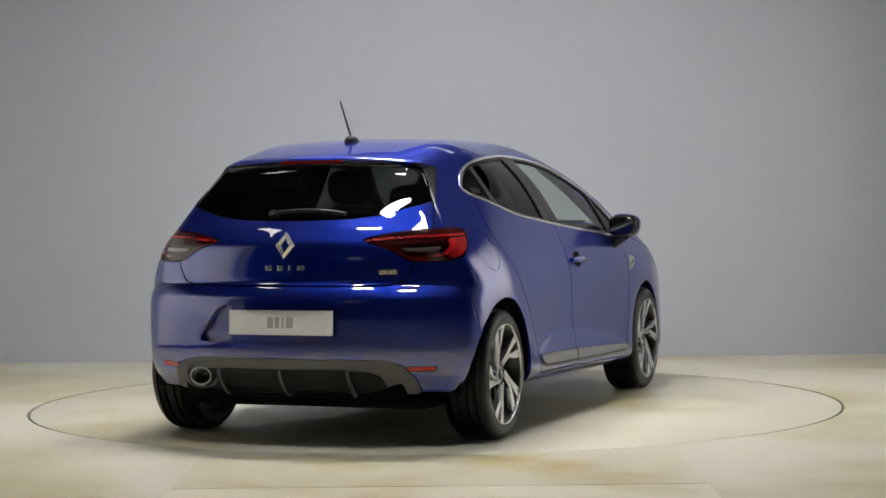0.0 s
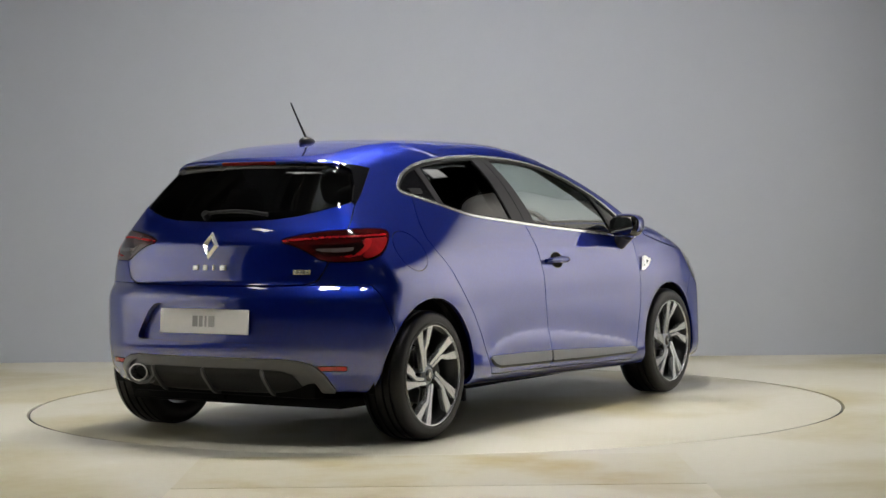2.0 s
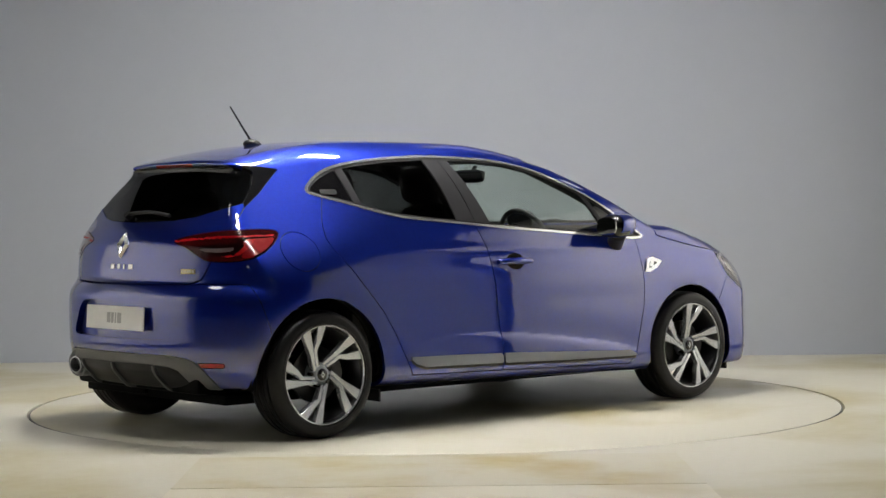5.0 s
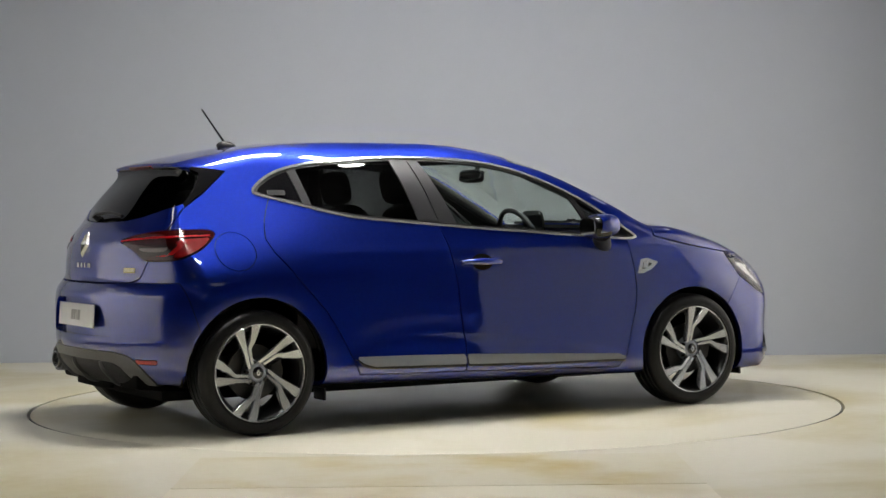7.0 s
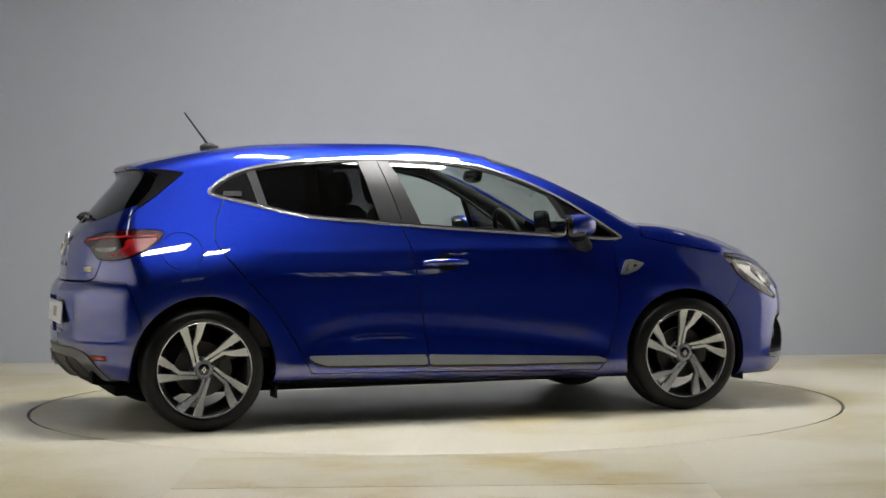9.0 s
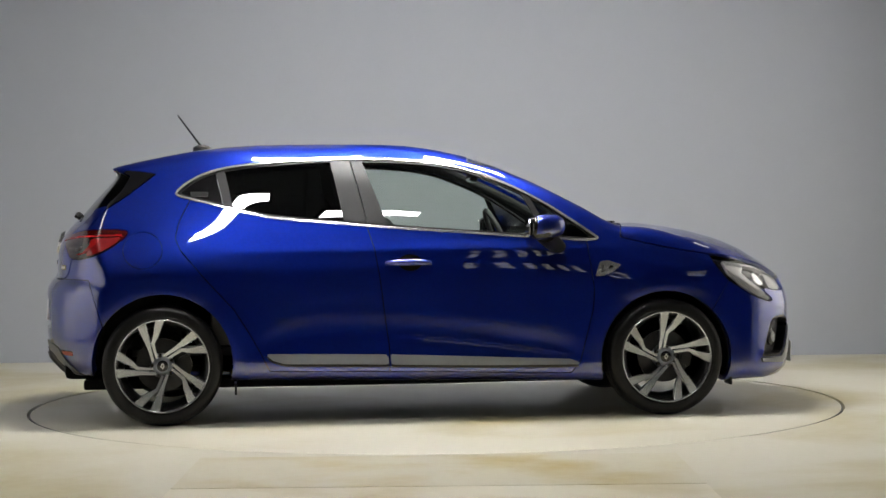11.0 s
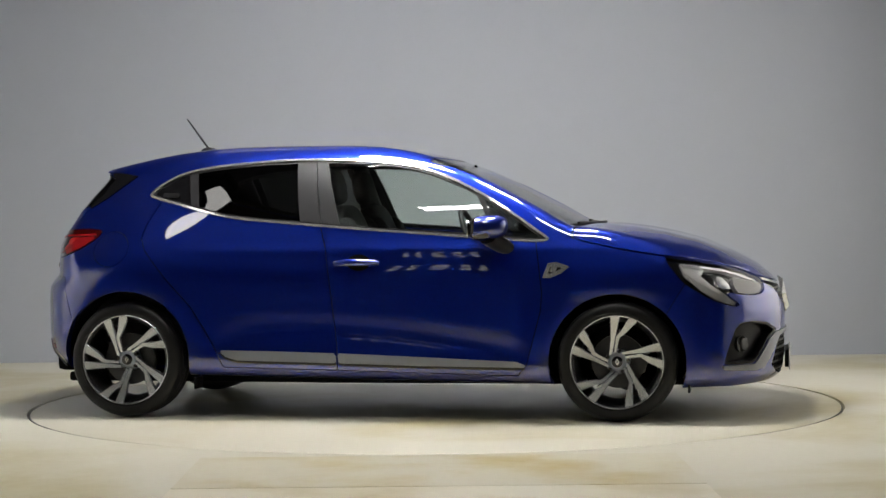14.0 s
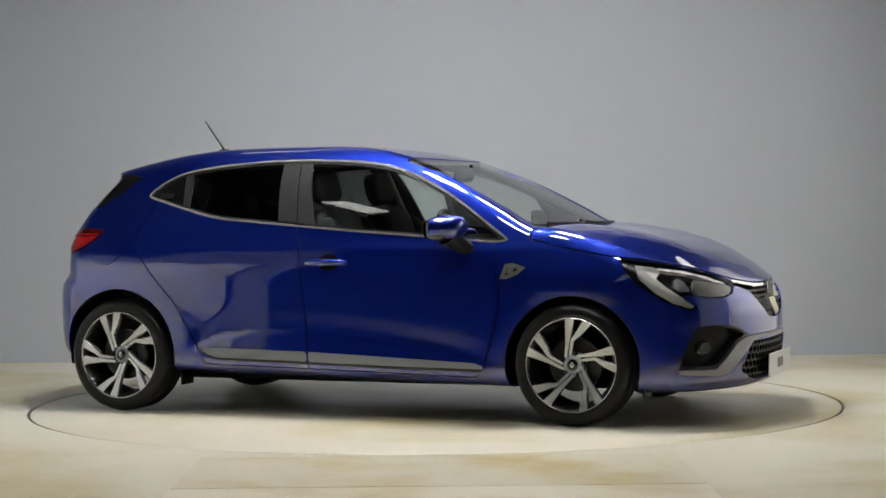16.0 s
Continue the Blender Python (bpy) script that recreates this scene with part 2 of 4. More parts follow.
def gradient(p, e=0.004):
    g = np.stack([body_sd(p + d) - body_sd(p - d) for d in np.eye(3) * e], -1)
    return g / np.maximum(np.linalg.norm(g, axis=-1, keepdims=True), 1e-9), np.linalg.norm(g, axis=-1) / (2 * e)


def onto(p, times=4):
    for _ in range(times):
        n, s = gradient(p)
        p = p - n * (body_sd(p) / np.maximum(s, 0.3))[:, None]
    return p, gradient(p)[0]


def body_mesh(h=0.015):
    """Surface nets over the solid, then drawn onto it exactly."""
    ax = [np.arange(-2.02, 2.22, h), np.arange(-0.99, 0.99 + h, h), np.arange(0.08, 1.52, h)]
    ax[1] = ax[1] - (ax[1][0] + ax[1][-1]) / 2
    f = np.empty([len(a) for a in ax])
    for i, xv in enumerate(ax[0]):
        yy, zz = np.meshgrid(ax[1], ax[2], indexing="ij")
        f[i] = body_sd(np.stack([np.full(yy.shape, xv), yy, zz], -1))
    neg = f < 0
    corners = [(a, b, c) for a in (0, 1) for b in (0, 1) for c in (0, 1)]
    shp = [s - 1 for s in f.shape]
    cut = lambda arr, o: arr[o[0]:o[0] + shp[0], o[1]:o[1] + shp[1], o[2]:o[2] + shp[2]]
    cnt = sum(cut(neg, o).astype(int) for o in corners)
    act = (cnt > 0) & (cnt < 8)
    idx = np.full(act.shape, -1)
    idx[act] = np.arange(act.sum())
    cell = np.argwhere(act)
    pos = np.stack([ax[k][cell[:, k]] + h / 2 for k in range(3)], -1)
    tri = []
    for k in range(3):
        o = [0, 0, 0]
        o[k] = 1
        a = neg[:-1, :-1, :-1]
        b = neg[o[0]:f.shape[0] - 1 + o[0], o[1]:f.shape[1] - 1 + o[1], o[2]:f.shape[2] - 1 + o[2]]
        e = np.argwhere(a != b)
        u, v = (k + 1) % 3, (k + 2) % 3
        e = e[(e[:, u] > 0) & (e[:, v] > 0)]
        s = a[tuple(e.T)]
        du, dv = np.eye(3, dtype=int)[u], np.eye(3, dtype=int)[v]
        q = np.stack([idx[tuple((e - du - dv).T)], idx[tuple((e - dv).T)], idx[tuple(e.T)], idx[tuple((e - du).T)]], 1)
        q[~s] = q[~s][:, ::-1]
        tri += [q[:, [0, 1, 2]], q[:, [0, 2, 3]]]
    p, n = onto(pos, 6)
    return p, n, np.concatenate(tri)


def clip(m, g):
    """Cuts a triangle mesh along the zero line of a field given per vertex: (the part below, the part above)."""
    p, n, f = m
    g = np.where(np.abs(g) < 1e-7, 1e-7, g)
    s = g[f] < 0
    c = s.sum(1)
    keep_n, keep_p, mix = f[c == 3], f[c == 0], (c == 1) | (c == 2)
    fm, sm = f[mix], s[mix]
    lone_neg = sm.sum(1) == 1
    lone = np.where(lone_neg, sm.argmax(1), (~sm).argmax(1))
    r = np.arange(len(fm))
    a, b, d = fm[r, lone], fm[r, (lone + 1) % 3], fm[r, (lone + 2) % 3]
    ed = np.concatenate([np.sort(np.stack([a, b], 1), 1), np.sort(np.stack([a, d], 1), 1)])
    if len(ed):
        uq, inv = np.unique(ed, axis=0, return_inverse=True)
        inv = inv.ravel()
        t = (g[uq[:, 0]] / (g[uq[:, 0]] - g[uq[:, 1]]))[:, None]
        p2 = np.concatenate([p, p[uq[:, 0]] * (1 - t) + p[uq[:, 1]] * t])
        nn = n[uq[:, 0]] * (1 - t) + n[uq[:, 1]] * t
        n2 = np.concatenate([n, nn / np.linalg.norm(nn, axis=1, keepdims=True)])
        ab, ad = len(p) + inv[:len(fm)], len(p) + inv[len(fm):]
    else:
        p2, n2, ab, ad = p, n, a, a
    one = np.stack([a, ab, ad], 1)
    two = np.concatenate([np.stack([ab, b, d], 1), np.stack([ab, d, ad], 1)])
    ln2 = np.concatenate([lone_neg, lone_neg])
    fn = np.concatenate([keep_n, one[lone_neg], two[~ln2]])
    fp = np.concatenate([keep_p, one[~lone_neg], two[ln2]])
    out = []
    for ff in (fn, fp):
        u, inv = np.unique(ff, return_inverse=True)
        out.append((p2[u], n2[u], inv.reshape(-1, 3)))
    return out


def carve(m, field, gap=0.0):
    """(inside, rest) of a mesh by a field of places, with a shut line of that width between them."""
    rest = clip(m, field(m[0]) - gap / 2)[1]
    ins = clip(m, field(m[0]) + gap / 2)[0]
    return ins, rest


# ---- the hall ----
RING = 2.24
MAIN, SOFT = 148.0, 0.85
WALL_Y, SIDE_X, BEND = 3.10, 4.9, 1.8


def floor_material(name="pale_epoxy_floor", base=(0.555, 0.530, 0.435), stain=(0.42, 0.365, 0.19), amount=0.9, patch=0.75):
    """Worn resin floor: yellowed patches, fine scuffs, uneven sheen."""
    m = mat(name, base, rough=0.36, bump=0.10, bump_scale=70, rough_var=0.07, grain=0.03, grain_scale=14)
    nt = m.node_tree
    b = nt.nodes["Principled BSDF"]
    src = b.inputs["Base Color"].links[0].from_socket
    co = nt.nodes.new("ShaderNodeTexCoord")
    n = nt.nodes.new("ShaderNodeTexNoise")
    n.inputs["Scale"].default_value, n.inputs["Detail"].default_value, n.inputs["Distortion"].default_value = patch, 5, 0.4
    nt.links.new(co.outputs["Object"], n.inputs["Vector"])
    r = nt.nodes.new("ShaderNodeMapRange")
    r.inputs["From Min"].default_value, r.inputs["From Max"].default_value = 0.47, 0.66
    r.inputs["To Min"].default_value, r.inputs["To Max"].default_value = 0.0, amount
    nt.links.new(n.outputs["Fac"], r.inputs["Value"])
    mx = nt.nodes.new("ShaderNodeMix")
    mx.data_type = "RGBA"
    nt.links.new(r.outputs["Result"], mx.inputs["Factor"])
    nt.links.new(src, mx.inputs["A"])
    mx.inputs["B"].default_value = (*stain, 1)
    nt.links.new(mx.outputs["Result"], b.inputs["Base Color"])
    return m


FLOOR = floor_material()


def build_floor():
    bm = bmesh.new()
    n = 128
    rim = [bm.verts.new((RING * math.cos(2 * math.pi * k / n), RING * math.sin(2 * math.pi * k / n), 0)) for k in range(n)]
    low = [bm.verts.new((v.co.x, v.co.y, -0.05)) for v in rim]
    far = []
    for k in range(n):
        c, s = math.cos(2 * math.pi * k / n), math.sin(2 * math.pi * k / n)
        f = 16 / max(abs(c), abs(s))
        far.append(bm.verts.new((f * c, f * s, 0)))
    for k in range(n):
        j = (k + 1) % n
        bm.faces.new((rim[k], far[k], far[j], rim[j]))
        bm.faces.new((low[k], rim[k], rim[j], low[j]))
    bm.faces.new(low)
    part("floor", bm, FLOOR, label="pale grey-beige polished epoxy floor of a hall", category="floor", kind="structure", smooth=False)
    bm = bmesh.new()
    lathe(bm, [(0, 0), (RING - 0.022, 0), (RING - 0.018, -0.002), (RING - 0.018, -0.04), (0, -0.04)], 192, "z")
    disc = part("turntable", bm, FLOOR, label="round flush turntable disc set into the pale floor", category="turntable")
    bm = bmesh.new()
    lathe(bm, [(RING - 0.018, -0.003), (RING - 0.012, -0.003), (RING - 0.012, -0.04), (RING - 0.018, -0.04), (RING - 0.018, -0.003)], 192, "z")
    part("edge_ring", bm, BLACK_TRIM, disc, "dark steel edge")
    return disc


turntable = build_floor()


def build_walls():
    prof = [(-SIDE_X, -4.2)]
    for k in range(9):
        a = math.pi - k * math.pi / 16
        prof.append((-SIDE_X + BEND + BEND * math.cos(a), WALL_Y - BEND + BEND * math.sin(a)))
    for k in range(9):
        a = math.pi / 2 - k * math.pi / 16
        prof.append((SIDE_X - BEND + BEND * math.cos(a), WALL_Y - BEND + BEND * math.sin(a)))
    prof.append((SIDE_X, -3.6))
    bm = bmesh.new()
    zs = [0, 3.4]
    cols = []
    for i, (x, y) in enumerate(prof):
        a, b = prof[max(i - 1, 0)], prof[min(i + 1, len(prof) - 1)]
        d = Vector((b[0] - a[0], b[1] - a[1])).normalized()
        nx, ny = -d.y * 0.15, d.x * 0.15
        cols.append([bm.verts.new((x, y, 0)), bm.verts.new((x, y, zs[1])), bm.verts.new((x + nx, y + ny, zs[1])), bm.verts.new((x + nx, y + ny, 0))])
    for a, b in zip(cols, cols[1:]):
        for k in range(4):
            bm.faces.new((a[k], b[k], b[(k + 1) % 4], a[(k + 1) % 4]))
    bm.faces.new(cols[0]), bm.faces.new(cols[-1][::-1])
    bmesh.ops.recalc_face_normals(bm, faces=bm.faces)
    part("wall_back", bm, WALL_PAINT, label="smooth grey painted studio wall curving round the turntable", category="wall", kind="structure")
    for name, c, s in (("wall_hall_left", (-13.1, -3, 3), (0.2, 32, 6)), ("wall_hall_right", (13.1, -3, 3), (0.2, 32, 6)),
                       ("wall_hall_front", (0, -15.1, 3), (26, 0.2, 6)), ("wall_hall_back", (0, 12.9, 3), (26, 0.2, 6))):
        bm = bmesh.new()
        box(bm, c, s)
        part(name, bm, HALL_DARK, label="dark cladding of the hall around the studio", category="wall", kind="structure", smooth=False)
    bm = bmesh.new()
    box(bm, (0, -3, 6.1), (26.4, 32, 0.2))
    part("ceiling", bm, HALL_DARK, label="dark hall roof above the studio lamps", category="ceiling", kind="structure", smooth=False)


build_walls()


def panel_lamp(x, y, z, sx, sy, power, name="ceiling_light", lean=0, group="ceiling panel lights"):
    """A flat lamp: a thin tray with a glowing diffuser below."""
    bm = bmesh.new()
    t = 0.04
    box(bm, (0, 0, 0.05), (sx + 2 * t, sy + 2 * t, 0.02))
    for dx, dy, wx, wy in ((-(sx + t) / 2, 0, t, sy + 2 * t), ((sx + t) / 2, 0, t, sy + 2 * t), (0, -(sy + t) / 2, sx, t), (0, (sy + t) / 2, sx, t)):
        box(bm, (dx, dy, 0.02), (wx, wy, 0.04))
    ob = part(name, bm, BLACK_TRIM, label="flat white panel lamp in a dark tray above the turntable", category="ceiling light", group=group, smooth=False)
    ob.matrix_world = pose(x, y, z, 0, lean, 0)
    up = pose(0, 0, 0, 0, -lean, 0) @ Vector((0, 0, 1))
    for k in (-0.4, 0.4):
        bm = bmesh.new()
        foot = Vector((sx * k, 0, 0.05)) if sx > sy else Vector((0, sy * k, 0.05))
        tube(bm, [foot, foot + up * (5.95 - z)], 0.008, 6)
        part("hanger", bm, BLACK_TRIM, ob, "thin dark rod")
    bm = bmesh.new()
    box(bm, (0, 0, 0.018), (sx - 0.004, sy - 0.004, 0.01))
    m = mat("panel_glow", (0.8, 0.8, 0.8), emit=(1.0, 0.975, 0.94), power=power)
    part("diffuser", bm, m, ob, "glowing white diffuser", smooth=False)
    return ob


for x in (-0.60, 0.60):
    panel_lamp(x, -0.4, 4.05, 0.75, 0.36, MAIN)
panel_lamp(-1.02, -2.75, 4.3, 0.50, 0.28, MAIN * 0.5)
panel_lamp(0.20, -3.45, 4.3, 0.60, 0.30, MAIN * 0.5)
panel_lamp(3.6, 1.7, 4.4, 0.30, 0.8, 3.0, lean=45, group="long side lights")


for x in (-1.15, 1.15):
    panel_lamp(x, 1.9, 3.5, 1.2, 0.30, 1.5)


def soft_glow(w, h, z0, power):
    """Glow of the added side panels; it falls off towards their edges."""
    m = mat("wall_glow_cloth", (0.8, 0.8, 0.8), emit=(1.0, 0.94, 0.84), power=power)
    nt = m.node_tree
    co = nt.nodes.new("ShaderNodeTexCoord")
    sx = nt.nodes.new("ShaderNodeSeparateXYZ")
    nt.links.new(co.outputs["Object"], sx.inputs[0])
    ab = nt.nodes.new("ShaderNodeMath")
    ab.operation = "ABSOLUTE"
    nt.links.new(sx.outputs["X"], ab.inputs[0])
    out = None
    for src, lo, hi in ((ab.outputs[0], w / 2 + 0.1, w / 2 - 0.8), (sx.outputs["Z"], z0 - 0.2, z0 + 0.8), (sx.outputs["Z"], z0 + h, z0 + h - 0.5)):
        r = nt.nodes.new("ShaderNodeMapRange")
        r.interpolation_type = "SMOOTHSTEP"
        r.inputs["From Min"].default_value, r.inputs["From Max"].default_value = lo, hi
        nt.links.new(src, r.inputs["Value"])
        mu = nt.nodes.new("ShaderNodeMath")
        mu.operation = "MULTIPLY"
        nt.links.new(r.outputs["Result"], mu.inputs[0])
        mu.inputs[1].default_value = power
        if out is not None:
            nt.links.new(out, mu.inputs[1])
        out = mu.outputs[0]
    nt.links.new(out, nt.nodes["Principled BSDF"].inputs["Emission Strength"])
    return m


def wall_glow(x, y, turn, w, h, z0, power):
    """A large added panel in place of a bright side wall: frame, feet and glowing cloth."""
    base = tagged(new("wall_glow"), "tall added glow panel on dark feet, in place of the bright side wall", "studio light", "soft lights")
    bm = bmesh.new()
    for dx in (-w / 2 - 0.03, w / 2 + 0.03):
        box(bm, (dx, 0.0, (z0 + h) / 2), (0.05, 0.06, z0 + h + 0.06))
    for dz in (z0 - 0.03, z0 + h + 0.03):
        box(bm, (0, 0.0, dz), (w, 0.06, 0.05))
    part("frame", bm, BLACK_TRIM, base, "black frame", smooth=False)
    for dx in (-w / 2 - 0.03, w / 2 + 0.03):
        bm = bmesh.new()
        box(bm, (dx, 0, 0.02), (0.08, 0.36, 0.04), bevel=0.01)
        part("foot", bm, BLACK_TRIM, base, "black foot", smooth=False)
    bm = bmesh.new()
    box(bm, (0, 0.02, z0 + h / 2), (w, 0.01, h))
    part("diffuser", bm, soft_glow(w, h, z0, power), base, "added glowing white sheet for the bright wall, brightest in its middle", smooth=False)
    bm = bmesh.new()
    box(bm, (0, -0.02, z0 + h / 2), (w, 0.02, h))
    part("back_cloth", bm, BLACK_TRIM, base, "black back cloth", smooth=False)
    base.matrix_world = pose(x, y, 0, 0, 0, turn)


# unseen glow panels, added for the brightness of the studio's side walls
wall_glow(4.02, 0.55, 90 + 14, 3.8, 3.3, 0.12, SOFT)
wall_glow(-4.45, -1.5, -90, 4.0, 2.5, 0.12, SOFT * 0.32)
panel_lamp(-3.1, -2.0, 4.5, 0.30, 0.7, 4.0, lean=-45, group="long side lights")


def lamp_array(x, y, z, turn, nx, nz, pitch, power):
    """A high window-like bank of small square lamps on the far side of the hall."""
    base = tagged(new("lamp_bank"), "bank of small square white lamps in a dark frame", "lamp bank", "lamp banks")
    bm = bmesh.new()
    box(bm, (0, 0.03, 0), (nx * pitch + 0.1, 0.05, nz * pitch + 0.1))
    part("backing", bm, BLACK_TRIM, base, smooth=False)
    bm = bmesh.new()
    tube(bm, [(0, 0.08, -z), (0, 0.08, 0)], 0.04, 8)
    box(bm, (0, 0.08, -z + 0.02), (0.6, 0.6, 0.04))
    part("stand", bm, BLACK_TRIM, base, "dark stand", smooth=False)
    me = None
    glow = mat("bank_glow", (0.8, 0.8, 0.8), emit=(1, 0.98, 0.96), power=power)
    for i in range(nx):
        for k in range(nz):
            if me is None:
                bm = bmesh.new()
                box(bm, (0, 0, 0), (pitch * 0.42, 0.02, pitch * 0.30))
                ob = part("lamp_cell", bm, glow, base, smooth=False)
                me = ob.data
            else:
                ob = new("lamp_cell", me)
                ob.parent = base
            ob.location = ((i - (nx - 1) / 2) * pitch, -0.005, (k - (nz - 1) / 2) * pitch)
    base.matrix_world = pose(x, y, z, 0, 0, turn)


lamp_array(7.6, -12.0, 4.2, 150, 6, 4, 0.34, 1.6)
lamp_array(4.2, -14.3, 4.4, 170, 6, 4, 0.34, 1.6)
lamp_array(-5.5, -14.0, 4.2, 200, 5, 4, 0.34, 1.6)


def floor_plate(name, x0, x1, y0, y1, m, label):
    bm = bmesh.new()
    box(bm, ((x0 + x1) / 2, (y0 + y1) / 2, 0.0015), (x1 - x0, y1 - y0, 0.003), bevel=0.001)
    return part(name, bm, m, label=label, category="floor panel", group="floor covers before the turntable", smooth=False)


YELLOWED = floor_material("yellowed_cover", (0.53, 0.50, 0.385), (0.43, 0.345, 0.13), 1.0, 1.6)
floor_plate("floor_panel", -1.03, 1.045, -3.205, -2.30, YELLOWED, "yellowed flush floor cover before the turntable")
floor_plate("floor_panel", -1.03, 1.045, -5.2, -3.215, floor_material("pale_cover", (0.62, 0.58, 0.46), (0.46, 0.39, 0.22), 0.8, 1.6), "pale flush floor cover with worn patches")


# ---- the car ----
def skin(name, m, material, parent, depth=0.012, push=0.0, label=""):
    """One mesh of a cut-out of the body: its face pushed along the normals, with a turned-in rim."""
    p, n, f = m
    if len(f) == 0:
        return None
    p = p + n * push
    e = np.concatenate([f[:, [0, 1]], f[:, [1, 2]], f[:, [2, 0]]])
    k = np.sort(e, 1)
    _, first, cnt = np.unique(k, axis=0, return_index=True, return_counts=True)
    be = e[first[cnt == 1]]
    verts, norms, faces = [p], [n], f.tolist()
    if depth and len(be):
        a, b = be[:, 0], be[:, 1]
        d = p[b] - p[a]
        rn = np.cross(d, n[a])
        rn /= np.maximum(np.linalg.norm(rn, axis=1, keepdims=True), 1e-9)
        base = len(p)
        verts += [p[a], p[b], p[b] - n[b] * depth, p[a] - n[a] * depth]
        norms += [rn] * 4
        q = len(be)
        i = np.arange(q)
        faces += np.stack([base + q + i, base + i, base + 3 * q + i, base + 2 * q + i], 1).tolist()
    v, nn = np.concatenate(verts), np.concatenate(norms)
    me = bpy.data.meshes.new(name)
    me.from_pydata(v.tolist(), [], faces)
    me.materials.append(material)
    me.polygons.foreach_set("use_smooth", [True] * len(me.polygons))
    me.normals_split_custom_set_from_vertices(nn.tolist())
    ob = new(name, me)
    ob.parent = parent
    return tagged(ob, label)


car = tagged(new("car"), "deep metallic blue five-door hatchback on the turntable", "car")

# outlines: side ones in (x, z); rear and front ones in (u, z), u running round the corner from the middle
SIDE_GLASS = rounded([(-1.245, 1.165), (-1.154, 1.243), (-1.034, 1.296), (-0.856, 1.327), (-0.559, 1.350), (-0.382, 1.356), (-0.117, 1.350),
                      (0.089, 1.336), (0.265, 1.303), (0.411, 1.251), (0.557, 1.183), (0.674, 1.117), (0.790, 1.040), (0.906, 0.960), (0.968, 0.915),
                      (0.877, 0.905), (0.760, 0.915), (0.555, 0.929), (0.320, 0.948), (0.027, 0.969), (-0.209, 0.989), (-0.415, 1.008), (-0.622, 1.025),
                      (-0.770, 1.043), (-0.918, 1.078), (-1.066, 1.118), (-1.155, 1.139)], 2)
B_LINE = [(-0.252, 1.00), (-0.216, 0.881), (-0.190, 0.72), (-0.170, 0.55), (-0.148, 0.381), (-0.147, 0.255)]
FRONT_DOOR = B_LINE + [(0.79, 0.232), (0.837, 0.29), (0.873, 0.428), (0.908, 0.560), (0.915, 0.654), (0.898, 0.795), (0.879, 0.93), (0.3, 1.1)]
REAR_DOOR = [(-1.14, 1.15), (-1.175, 1.085), (-1.205, 1.021), (-1.222, 0.944), (-1.195, 0.882), (-1.068, 0.731), (-0.931, 0.581), (-0.855, 0.46), (-0.80, 0.36), (-0.755, 0.268)] + B_LINE[::-1] + [(-0.6, 1.2)]
STRIP_REAR = [(-0.785, 0.357), (-0.738, 0.322), (-0.68, 0.305), (-0.152, 0.293), (-0.156, 0.343), (-0.5, 0.352)]
STRIP_FRONT = [(-0.143, 0.343), (0.32, 0.324), (0.782, 0.304), (0.833, 0.287), (0.825, 0.275), (0.32, 0.281), (-0.138, 0.292)]
FENDER_BADGE = [(0.923, 0.729), (0.948, 0.797), (0.988, 0.803), (1.052, 0.782), (1.015, 0.752), (0.958, 0.729)]
TAIL_LAMP = rounded([(0.385, 0.937), (0.52, 0.964), (0.72, 0.985), (0.95, 0.993), (1.09, 0.990), (1.13, 0.972), (1.10, 0.915), (1.04, 0.872), (0.955, 0.848), (0.80, 0.840), (0.66, 0.844), (0.60, 0.873), (0.508, 0.912)], 2)
TAIL_BAR = [(0.41, 0.930), (0.60, 0.943), (0.80, 0.950), (1.09, 0.957), (1.105, 0.968), (0.96, 0.962), (0.74, 0.959), (0.56, 0.951), (0.42, 0.939)]
TAIL_HOOK = [(0.93, 0.945), (0.99, 0.945), (0.96, 0.905), (0.90, 0.872), (0.80, 0.860), (0.69, 0.857), (0.68, 0.863), (0.80, 0.868), (0.885, 0.884), (0.925, 0.912)]
TAIL_CLEAR = [(0.615, 0.902), (0.74, 0.903), (0.865, 0.908), (0.850, 0.890), (0.76, 0.884), (0.645, 0.886)]
TAIL_DARK = [(0.575, 0.918), (0.74, 0.922), (0.90, 0.930), (0.915, 0.905), (0.875, 0.878), (0.78, 0.868), (0.665, 0.868)]
HATCH_GLASS = [(-0.4, 1.296), (0.40, 1.296), (0.66, 1.292), (0.82, 1.284), (0.91, 1.262), (0.915, 1.19), (0.885, 1.115), (0.80, 1.098), (0.714, 1.083), (0.55, 1.053), (0.385, 1.037), (0.143, 1.030), (-0.4, 1.030)]
TAILGATE = [(-0.4, 1.299), (0.82, 1.293), (0.95, 1.262), (0.945, 1.18), (0.905, 1.11), (0.85, 1.014), (0.80, 0.96), (0.70, 0.845), (0.667, 0.80), (0.63, 0.758), (0.54, 0.738), (0.26, 0.734), (-0.4, 0.734)]
SPOILER_BLADE = [(0.84, 1.296), (0.95, 1.290), (1.065, 1.275), (1.02, 1.222), (0.975, 1.165), (0.90, 1.095), (0.885, 1.112), (0.918, 1.19), (0.914, 1.262), (0.83, 1.287)]
TAIL_OUTER = rounded([(0.90, 0.944), (1.09, 0.950), (1.11, 0.965), (1.085, 0.915), (1.03, 0.878), (0.955, 0.856), (0.90, 0.862), (0.94, 0.90)], 1)
PLATE_RECESS = rounded([(-0.6, 0.658), (0.20, 0.656), (0.275, 0.640), (0.345, 0.560), (0.41, 0.490), (0.38, 0.474), (-0.6, 0.474)], 2)
